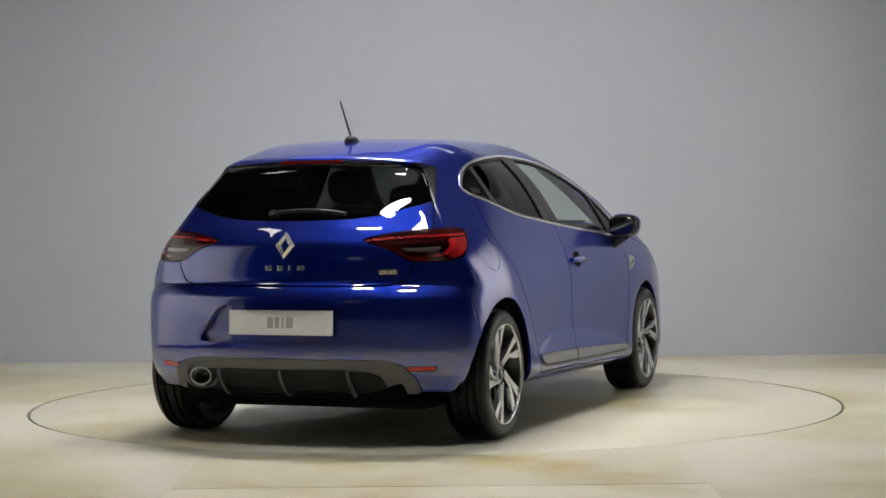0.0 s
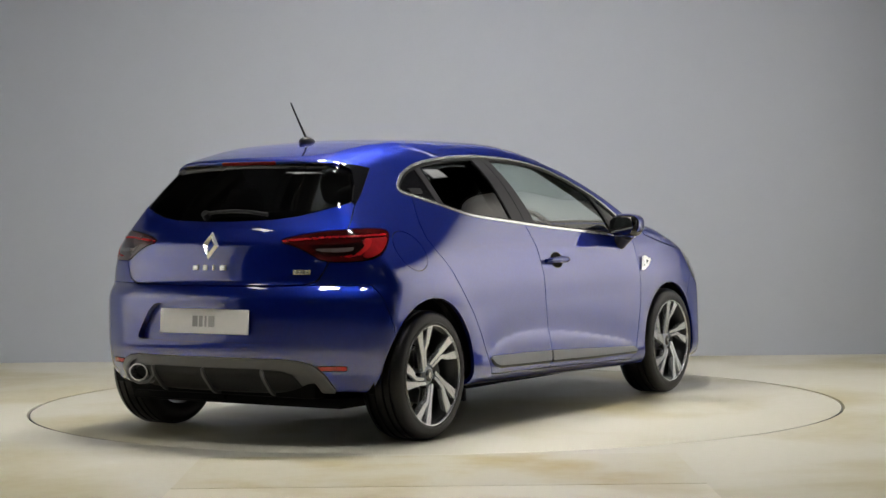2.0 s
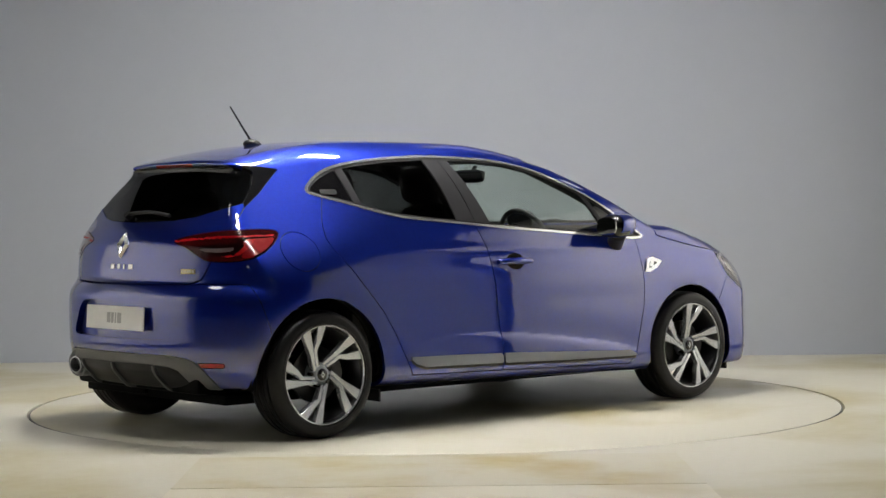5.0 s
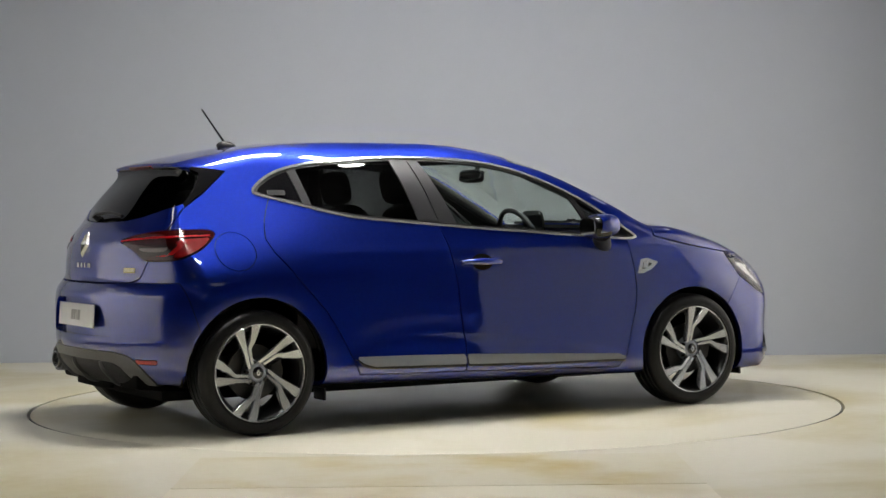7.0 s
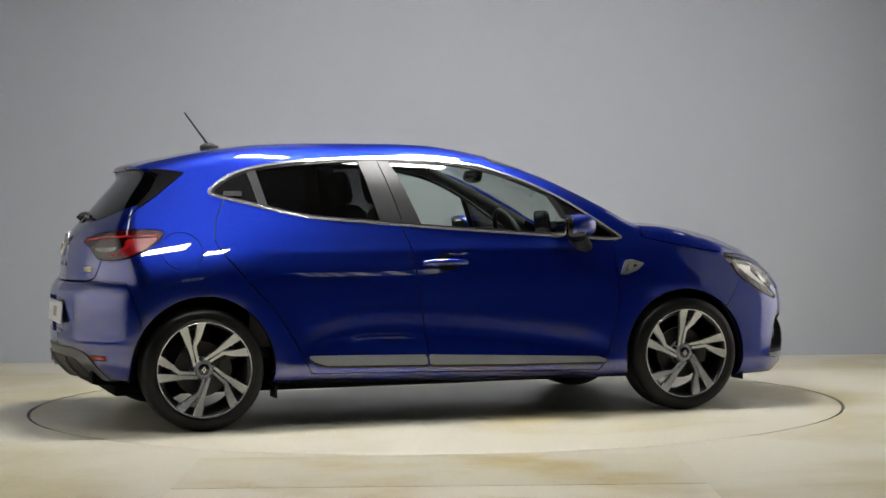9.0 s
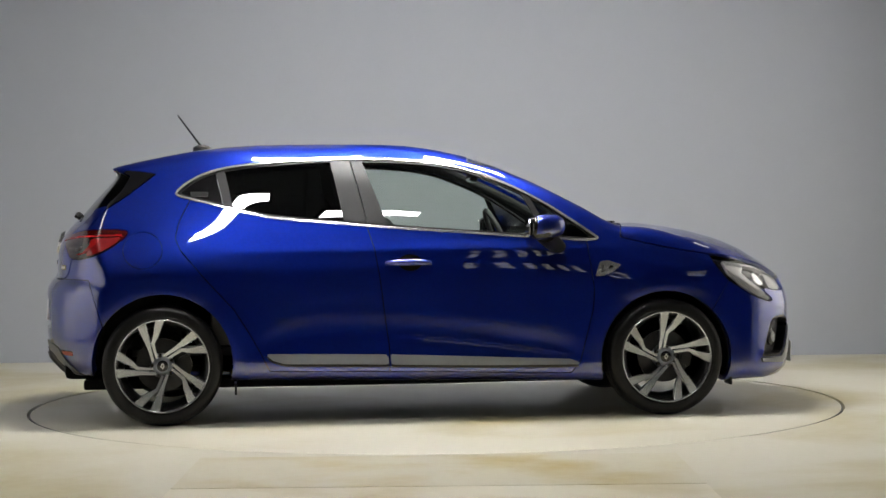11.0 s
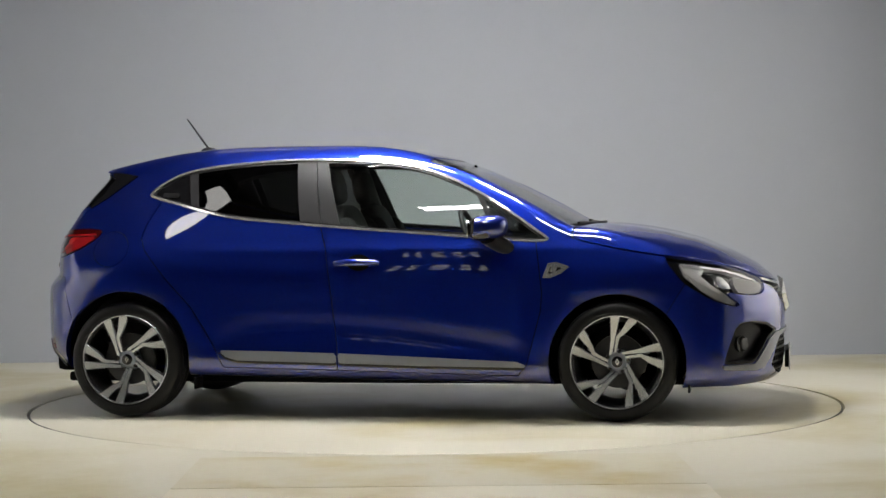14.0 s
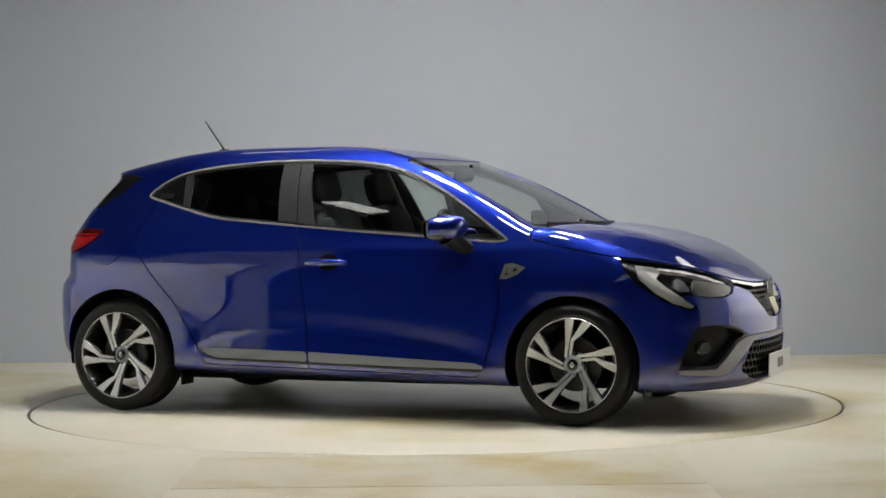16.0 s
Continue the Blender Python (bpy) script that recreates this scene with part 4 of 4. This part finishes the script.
for x, y, turn, ph in ((-AXLE, -0.755, 0, 104), (AXLE, -0.762, 0, 80), (-AXLE, 0.755, 180, 40), (AXLE, 0.762, 180, 15)):
    w = build_wheel(ph)
    w.parent = car
    w.matrix_basis = pose(x, y, TYRE_R, 0, 0, turn)

# ---- under the skin: liner, wheel wells, floor pan ----
inside = (whole[0] - whole[1] * 0.022, whole[1], whole[2])
no_glass = clip(inside, arch_field(whole[0]))[1]
no_glass = clip(no_glass, 0.93 - no_glass[0][:, 2] + 0.05 * np.clip(-no_glass[0][:, 0], 0, 2))[1]
skin("body_liner", no_glass, LINER, car, 0.0, -0.03, "black structure behind the panels")
for s in (-1, 1):
    for a, zc, r in ((-AXLE, 0.312, 0.362), (AXLE, 0.300, 0.356)):
        bm = bmesh.new()
        n = 32
        rows_ = []
        for k in range(n + 1):
            an = math.pi * (-0.06 + 1.12 * k / n)
            rows_.append([bm.verts.new((a + r * math.cos(an), s * y, max(zc + r * math.sin(an), 0.17))) for y in ((0.775 if a < 0 else 0.80), 0.70, 0.48)])
        for p0_, p1_ in zip(rows_, rows_[1:]):
            for k in range(2):
                bm.faces.new((p0_[k], p1_[k], p1_[k + 1], p0_[k + 1]))
        bm.faces.new([q[2] for q in rows_])
        part("wheel_well", bm, LINER, car, "black wheel-arch liner")
bm = bmesh.new()
box(bm, (0.05, 0, 0.195), (3.5, 1.25, 0.05), bevel=0.015)
box(bm, (-1.65, 0, 0.27), (0.30, 1.1, 0.10), bevel=0.03)
for y in (-0.30, 0.22):
    tube(bm, [(1.3, y, 0.18), (0.2, y * 0.9, 0.165), (-1.0, y, 0.17)], 0.03, 10)
part("underbody", bm, LINER, car, "dark underbody")
bm = bmesh.new()
tube(bm, [(-AXLE, -0.68, 0.26), (-AXLE - 0.05, -0.3, 0.24), (-AXLE - 0.05, 0.3, 0.24), (-AXLE, 0.68, 0.26)], 0.045, 12)
part("rear_axle", bm, LINER, car, "black rear axle beam")
bm = bmesh.new()
box(bm, (-1.62, 0.28, 0.235), (0.22, 0.5, 0.12), bevel=0.04)
part("silencer", bm, LINER, car, "black silencer")
bm = bmesh.new()
box(bm, (1.86, 0, 0.45), (0.22, 1.0, 0.52), bevel=0.02)
part("front_core", bm, LINER, car, "black structure behind the grille")
for s in (-1, 1):
    p_, n_ = onto(np.array([[1.93, s * 0.68, 0.385]], float), 12)
    bm = bmesh.new()
    lathe(bm, [(0, -0.012), (0.030, -0.010), (0.040, 0.0), (0.044, 0.0), (0.044, 0.04)], 24)
    fl = part("fog_lamp", bm, FOG_GLASS, car, "small round fog lamp")
    q_ = Vector(-n_[0]).to_track_quat("Y", "Z").to_matrix().to_4x4()
    fl.matrix_basis = Matrix.Translation(Vector(p_[0] - n_[0] * 0.038)) @ q_
for s in (-1, 1):
    for a, dx in ((-AXLE, 0.365), (AXLE, 0.355)):
        bm = bmesh.new()
        box(bm, (a + dx, s * 0.755, 0.178), (0.012, 0.12, 0.06), bevel=0.003)
        part("mud_deflector", bm, BLACK_TRIM, car, "black rubber deflector")


def oval(bm, c, ry, rz, x0, x1, wall):
    n = 40
    rings = []
    for x, k in ((x0, 1.0), (x1, 1.0), (x1, 1 - wall), (x0, 1 - wall)):
        rings.append([bm.verts.new((x, c[0] + k * ry * math.cos(2 * math.pi * j / n), c[1] + k * rz * math.sin(2 * math.pi * j / n))) for j in range(n)])
    for i in range(4):
        a, b = rings[i], rings[(i + 1) % 4]
        for j in range(n):
            bm.faces.new((a[j], b[j], b[(j + 1) % n], a[(j + 1) % n]))
    bmesh.ops.recalc_face_normals(bm, faces=bm.faces)


bm = bmesh.new()
oval(bm, (0.425, 0.318), 0.058, 0.042, -1.70, -1.882, 0.16)
tail_pipe = part("exhaust_tip", bm, CHROME, car, "oval chrome exhaust tip")
bm = bmesh.new()
oval(bm, (0.425, 0.325), 0.088, 0.066, -1.74, -1.868, 0.16)
part("exhaust_shroud", bm, GREY_TRIM, car, "grey shroud round the exhaust")
bm = bmesh.new()
oval(bm, (0.425, 0.318), 0.050, 0.036, -1.72, -1.725, 0.98)
part("exhaust_inside", bm, LINER, tail_pipe, "black disc closing the pipe")


# ---- plates, badges, bars for the writing ----
def number_plate(name, at):
    bm = bmesh.new()
    box(bm, (0, 0, 0), (0.52, 0.008, 0.114), bevel=0.003)
    ob = part(name, bm, WHITE_PLATE, car, "white plate with grey characters", smooth=False)
    ob.matrix_basis = at
    bm = bmesh.new()
    for k, w in enumerate((0.030, 0.022, 0.010, 0.034)):
        box(bm, ((-0.050, -0.016, 0.012, 0.046)[k], -0.0045, 0), (w, 0.002, 0.050))
    part("print_bar", bm, PLATE_INK, ob, "grey printed bars", smooth=False)
    return ob


number_plate("rear_number_plate", pose(-1.906, 0, 0.570, 0, 0, -90) @ pose(0, 0, 0, -4, 0, 0))
number_plate("front_number_plate", pose(2.142, 0.005, 0.275, 0, 0, 90))
bm = bmesh.new()
box(bm, (2.128, 0.005, 0.275), (0.022, 0.40, 0.09), bevel=0.004)
part("plate_holder", bm, BLACK_TRIM, car, "black plate holder")


def diamond(w, h, t):
    """A hollow standing diamond of folded metal; it lies in the xz plane and faces -y."""
    bm = bmesh.new()
    out = [(0, h / 2), (w / 2, 0), (0, -h / 2), (-w / 2, 0)]
    mid = [(x * 0.72, z * 0.76) for x, z in out]
    inn = [(x * 0.36, z * 0.50) for x, z in out]
    ro = [bm.verts.new((x, 0, z)) for x, z in out]
    rm = [bm.verts.new((x, -t, z)) for x, z in mid]
    ri = [bm.verts.new((x, -0.001, z)) for x, z in inn]
    rb = [bm.verts.new((x, 0.004, z)) for x, z in out]
    for k in range(4):
        j = (k + 1) % 4
        bm.faces.new((ro[k], ro[j], rm[j], rm[k])), bm.faces.new((rm[k], rm[j], ri[j], ri[k])), bm.faces.new((rb[k], rb[j], ro[j], ro[k]))
    bmesh.ops.recalc_face_normals(bm, faces=bm.faces)
    return bm


def nearest(x, y, z):
    p, n = onto(np.array([[x, y, z]], float), 12)
    return Vector(p[0]), Vector(n[0])


def stick(ob, x, y, z, lift=0.0, up=Vector((0, 0, 1))):
    """Sets a part that faces -y onto the body's skin."""
    p, n = nearest(x, y, z)
    yv = -n
    xv = yv.cross(up).normalized()
    zv = xv.cross(yv)
    ob.matrix_basis = Matrix.Translation(p + n * lift) @ Matrix((xv, yv, zv)).transposed().to_4x4()
    return ob


stick(part("rear_emblem", diamond(0.098, 0.130, 0.014), CHROME, gate, "chrome diamond emblem", smooth=False), -1.85, 0.0, 0.917, 0.003)
stick(part("front_emblem", diamond(0.145, 0.195, 0.022), CHROME, car, "large chrome diamond emblem", smooth=False), 2.12, 0.0, 0.615, -0.006)
for k, (yc, w) in enumerate(((0.076, 0.038), (0.018, 0.030), (-0.030, 0.012), (-0.086, 0.042))):
    bm = bmesh.new()
    box(bm, (0, 0, 0), (w * 0.9, 0.005, 0.024), bevel=0.002)
    stick(part("tailgate_mark", bm, CHROME, gate, "small chrome mark"), -1.87, yc, 0.816, 0.003)
bm = bmesh.new()
box(bm, (0, 0, 0), (0.085, 0.005, 0.024), bevel=0.002)
gold = stick(part("trim_badge", bm, GOLD, gate, "pale gold badge"), -1.80, -0.485, 0.797, 0.002)
bm = bmesh.new()
for k in range(5):
    box(bm, (-0.03 + 0.015 * k, -0.0035, 0), (0.009, 0.002, 0.012))
part("badge_bar", bm, PLATE_INK, gold, "dark bars", smooth=False)
for s in (-1, 1):
    skin("wing_badge", carve(refined(carve(whole, side([(0.85, 0.68), (0.85, 0.86), (1.12, 0.86), (1.12, 0.68)], s))[0], 2), side(FENDER_BADGE, s))[0], GLOSS_BLACK, car, 0.008, 0.006, "dark centre of the wing badge")
    skin("badge_edge", carve(refined(carve(whole, side([(0.85, 0.68), (0.85, 0.86), (1.12, 0.86), (1.12, 0.68)], s))[0], 2), ring_of(side(FENDER_BADGE, s), -0.017, 0.003))[0], CHROME, car, 0.008, 0.009, "bright chrome wing badge surround")
    skin("badge_mark", carve(refined(carve(whole, side([(0.85, 0.68), (0.85, 0.86), (1.12, 0.86), (1.12, 0.68)], s))[0], 2), side([(0.955, 0.755), (0.968, 0.785), (0.998, 0.785), (0.985, 0.755)], s))[0], CHROME, car, 0.004, 0.008, "small bright mark")

# ---- door handles ----
for s in (-1, 1):
    bm = bmesh.new()
    cols = []
    n = 14
    for i in range(n + 1):
        t = i / n
        x = -0.118 + 0.236 * t
        hgt = 0.011 + 0.006 * math.sin(math.pi * t)
        out = 0.010 + 0.024 * math.sin(math.pi * t) ** 0.6
        cols.append([bm.verts.new((x, -out + 0.012 * (1 - math.cos(q)) * 0.5 - 0.012 * math.cos(q) * 0.5, hgt * math.sin(q))) for q in [2 * math.pi * j / 12 for j in range(12)]])
    for a, b in zip(cols, cols[1:]):
        for j in range(12):
            bm.faces.new((a[j], a[(j + 1) % 12], b[(j + 1) % 12], b[j]))
    bm.faces.new(cols[0]), bm.faces.new(cols[-1][::-1])
    bmesh.ops.recalc_face_normals(bm, faces=bm.faces)
    stick(part("door_handle", bm, PAINT, car, "blue body-coloured handle"), -0.045, s * 0.83, 0.803, 0.006)
    cup = lambda p, s=s: np.maximum(np.hypot((p[:, 0] + 0.035) / 0.062, (p[:, 2] - 0.808) / 0.042) * 0.05 - 0.05, -s * p[:, 1])
    # the grip hollow's shade is a flat dark patch laid on the door skin
    skin("cup_shade", carve(refined(carve(whole, side([(-0.25, 0.7), (-0.25, 0.92), (0.2, 0.92), (0.2, 0.7)], s))[0], 2), cup)[0], LINER, car, 0.004, 0.001, "flat dark patch for the shade in the hollow behind the handle")
    rear_grip = lambda p, s=s: np.maximum.reduce([np.abs(p[:, 0] + 1.10) - 0.045, np.abs(p[:, 2] - 1.165) - 0.012, -s * p[:, 1]])
    skin("hidden_handle", carve(refined(cabin_glass, 1), rear_grip)[0], BLACK_TRIM, car, 0.006, 0.006, "black hidden rear handle")


# ---- door mirrors ----
def door_mirror(s):
    base = new("door_mirror")
    base.parent = car
    bm = bmesh.new()
    bmesh.ops.create_uvsphere(bm, u_segments=40, v_segments=24, radius=1)
    for v in bm.verts:
        x, y, z = v.co
        sg = lambda q, e: math.copysign(abs(q) ** e, q)
        x, y, z = sg(x, 0.75), sg(y, 0.7), sg(z, 0.72)
        v.co = (x * (0.098 if x > 0 else 0.105), s * (y * 0.088 - 0.02 * x), z * (0.062 - 0.006 * y) + 0.004 * x)
    bmesh.ops.bisect_plane(bm, geom=bm.verts[:] + bm.edges[:] + bm.faces[:], plane_co=(-0.060, 0, 0), plane_no=(-1, 0, 0.12), clear_outer=True)
    cap = part("mirror_cap", bm, PAINT, base, "blue painted cap")
    bm = bmesh.new()
    bmesh.ops.create_uvsphere(bm, u_segments=40, v_segments=20, radius=1)
    for v in bm.verts:
        x, y, z = v.co
        sg = lambda q, e: math.copysign(abs(q) ** e, q)
        x, y, z = sg(x, 0.6), sg(y, 0.6), sg(z, 0.62)
        v.co = (-0.030 + x * 0.062, s * y * 0.086, -0.008 + z * 0.060)
    shell_ = part("mirror_housing", bm, GLOSS_BLACK, base, "gloss black housing")
    bm = bmesh.new()
    pts = [(0.070 * math.copysign(abs(math.cos(a)) ** 0.6, math.cos(a)), 0.046 * math.copysign(abs(math.sin(a)) ** 0.6, math.sin(a))) for a in [2 * math.pi * k / 32 for k in range(32)]]
    plate(bm, pts, 0.004, lambda u, v, w: (-0.097 + w, s * u, -0.006 + v))
    part("mirror_glass", bm, MIRROR, shell_, "silvered glass", smooth=False)
    bm = bmesh.new()
    tube(bm, [(0.085, -s * 0.155, -0.145), (0.075, -s * 0.12, -0.120), (0.03, -s * 0.06, -0.08), (0.0, -s * 0.01, -0.045)], 0.030, 12, 1.5)
    for v in bm.verts:
        v.co.x *= 1.25
    part("mirror_arm", bm, BLACK_TRIM, base, "black arm")
    base.matrix_basis = pose(0.655, s * 0.915, 0.985)


for s in (-1, 1):
    door_mirror(s)

# ---- aerial, wipers, high brake light ----
bm = bmesh.new()
bmesh.ops.create_uvsphere(bm, u_segments=24, v_segments=12, radius=1)
for v in bm.verts:
    v.co = (v.co.x * 0.055 - 0.01 * v.co.z, v.co.y * 0.034, max(v.co.z, -0.3) * 0.030)
aerial = part("aerial_base", bm, BLACK_TRIM, car, "black aerial foot")
aerial.matrix_basis = pose(-1.085, 0, 1.416)
bm = bmesh.new()
tube(bm, [(-0.008, 0, 0.018), (-0.068, 0, 0.100), (-0.135, 0, 0.192)], 0.0065, 10, 0.6)
part("aerial_rod", bm, BLACK_TRIM, aerial, "black rod aerial")
bm = bmesh.new()
pts = []
for k in range(9):
    y = 0.10 - 0.36 * k / 8
    p, n = nearest(-1.75, y, 1.055 + 0.018 * math.sin(math.pi * k / 8))
    pts.append(p + n * 0.022)
tube(bm, pts, 0.009, 8)
p, n = nearest(-1.75, 0.10, 1.050)
tube(bm, [p, p + n * 0.03], 0.02, 12)
part("rear_wiper", bm, BLACK_TRIM, gate, "black rear wiper")
for y0, y1 in ((0.62, -0.02), (0.05, -0.55)):
    bm = bmesh.new()
    pts = []
    for k in range(9):
        q = k / 8
        p, n = nearest(1.13 - 0.06 * abs(2 * q - 1) ** 2 + 0.0 * q, y0 + (y1 - y0) * q, 1.0)
        pts.append(p + n * 0.004)
    tube(bm, pts, 0.008, 8)
    part("windscreen_wiper", bm, BLACK_TRIM, car, "black wiper")
brake = lambda p: np.maximum.reduce([np.abs(p[:, 2] - 1.304) - 0.007, np.abs(p[:, 1]) - 0.16, p[:, 0] + 1.4])
skin("high_brake_light", carve(refined(whole), brake)[0], RED_MID, gate, 0.006, 0.003, "slim dark red brake light")

# ---- inside the car ----
def pad(bm, c, s, e=0.6, tilt=0.0):
    """A soft cushion block."""
    r = bmesh.ops.create_uvsphere(bm, u_segments=24, v_segments=16, radius=1)
    sg = lambda q: math.copysign(abs(q) ** e, q)
    for v in r["verts"]:
        v.co = (sg(v.co.x) * s[0] / 2, sg(v.co.y) * s[1] / 2, sg(v.co.z) * s[2] / 2)
    bmesh.ops.transform(bm, matrix=pose(*c, 0, tilt, 0), verts=r["verts"])


def seat(x, y, z, w, name):
    base = new(name)
    base.parent = car
    bm = bmesh.new()
    pad(bm, (0.18, 0, 0.0), (0.52, w, 0.18), 0.5, -6)
    part("cushion", bm, CLOTH, base)
    bm = bmesh.new()
    pad(bm, (-0.14, 0, 0.32), (0.16, w, 0.66), 0.55, -17)
    for s in (-1, 1):
        pad(bm, (-0.10, s * w * 0.43, 0.32), (0.17, 0.10, 0.52), 0.7, -17)
    part("backrest", bm, CLOTH, base)
    bm = bmesh.new()
    pad(bm, (-0.275, 0, 0.735), (0.10, 0.27, 0.19), 0.6, -12)
    for s in (-1, 1):
        tube(bm, [(-0.24, s * 0.06, 0.58), (-0.27, s * 0.06, 0.70)], 0.007, 8)
    part("headrest", bm, CLOTH, base)
    base.matrix_basis = pose(x, y, z)


for y in (-0.36, 0.36):
    seat(0.0, y, 0.47, 0.50, "front_seat")
bench = new("rear_bench")
bench.parent = car
bm = bmesh.new()
pad(bm, (-0.70, 0, 0.50), (0.50, 1.26, 0.18), 0.4, -6)
part("cushion", bm, CLOTH, bench)
bm = bmesh.new()
pad(bm, (-1.04, 0, 0.80), (0.17, 1.24, 0.56), 0.4, -20)
part("backrest", bm, CLOTH, bench)
for y in (-0.36, 0.36):
    bm = bmesh.new()
    pad(bm, (-1.16, y, 1.12), (0.09, 0.25, 0.15), 0.6, -12)
    part("headrest", bm, CLOTH, bench)
bm = bmesh.new()
pad(bm, (0.86, 0, 0.83), (0.46, 1.34, 0.20), 0.45, 4)
pad(bm, (0.66, -0.36, 0.90), (0.18, 0.36, 0.10), 0.6, 0)
part("dashboard", bm, DASH, car, "dark grey soft dashboard")
bm = bmesh.new()
lathe(bm, [(0.185 + 0.014 * math.cos(a), 0.014 * math.sin(a)) for a in [2 * math.pi * k / 10 for k in range(11)]], 40)
for a in (0, 180, 270):
    x, z = polar(0.18, a)
    tube(bm, [(0, 0.015, 0), (x, 0, z)], 0.016, 8)
pad(bm, (0, 0.01, 0), (0.13, 0.05, 0.11))
sw = part("steering_wheel", bm, DASH, car, "dark leather steering wheel")
sw.matrix_basis = pose(0.50, -0.36, 0.90, 0, 0, 90) @ pose(0, 0, 0, -24, 0, 0)
bm = bmesh.new()
pad(bm, (0.40, 0, 1.265), (0.05, 0.24, 0.075), 0.5, 10)
tube(bm, [(0.42, 0, 1.29), (0.45, 0, 1.32)], 0.012, 8)
part("interior_mirror", bm, GLOSS_BLACK, car, "black interior mirror")
bm = bmesh.new()
pad(bm, (0.83, 0.03, 0.985), (0.03, 0.21, 0.17), 0.4, -8)
part("centre_screen", bm, GLOSS_BLACK, car, "black upright screen")
# headlining and pillar trims: the inner face of the roof
roof_in = clip(inside, 1.30 + 0.05 * (inside[0][:, 1] / 0.5) ** 2 - inside[0][:, 2])[0]
roof_in = clip(roof_in, np.maximum(roof_in[0][:, 0] - 0.28, -1.45 - roof_in[0][:, 0]))[0]
skin("headlining", roof_in, PALE_TRIM, car, 0.0, -0.012, "pale grey headlining")
bm = bmesh.new()
box(bm, (-0.25, 0, 0.36), (2.4, 1.36, 0.04))
for s in (-1, 1):
    box(bm, (-0.1, s * 0.74, 0.66), (1.9, 0.05, 0.52), bevel=0.015)
box(bm, (-1.45, 0, 0.62), (0.5, 1.1, 0.5), bevel=0.03)
part("cabin_floor", bm, DASH, car, "dark cabin floor and door cards")
# pillars inside
for s in (-1, 1):
    bm = bmesh.new()
    tube(bm, [(0.30, s * 0.52, 1.315), (0.60, s * 0.60, 1.175), (0.95, s * 0.67, 1.00)], 0.028, 10)
    part("front_pillar_trim", bm, DASH, car, "dark pillar trim")
    bm = bmesh.new()
    tube(bm, [(-0.33, s * 0.50, 1.33), (-0.25, s * 0.68, 1.00), (-0.20, s * 0.72, 0.7)], 0.045, 10)
    part("centre_pillar_trim", bm, DASH, car, "dark pillar trim")
    bm = bmesh.new()
    tube(bm, [(-1.10, s * 0.44, 1.26), (-1.30, s * 0.48, 1.12), (-1.42, s * 0.52, 0.95)], 0.065, 10)
    part("rear_pillar_trim", bm, DASH, car, "dark pillar trim")
# inner trim of pillars and rails
trim_in = clip(whole, np.maximum(0.90 - whole[0][:, 2], whole[0][:, 0] - 1.08))[0]
for fld in (side(SIDE_GLASS), screen_field, rear(HATCH_GLASS)):
    trim_in = carve(trim_in, fld)[1]
skin("cabin_trim", trim_in, DASH, car, 0.0, -0.021, "dark grey inner trim")
# heading of the car in degrees: a cubic in seconds
HEAD = (68.769, -5.50976, -0.018248, 0.00044191)


def motions():
    """Car and turntable turn together, clockwise seen from above, about the origin."""
    rows, disc = [], []
    for k in range(33):
        t = k * 0.5
        a = HEAD[0] + HEAD[1] * t + HEAD[2] * t * t + HEAD[3] * t ** 3
        turn = pose(0, 0, 0, 0, 0, a)
        rows.append((t, turn @ pose(-0.1934, -0.0644, 0)))
        disc.append((t, turn))
    walk(car, rows)
    walk(turntable, disc)


motions()
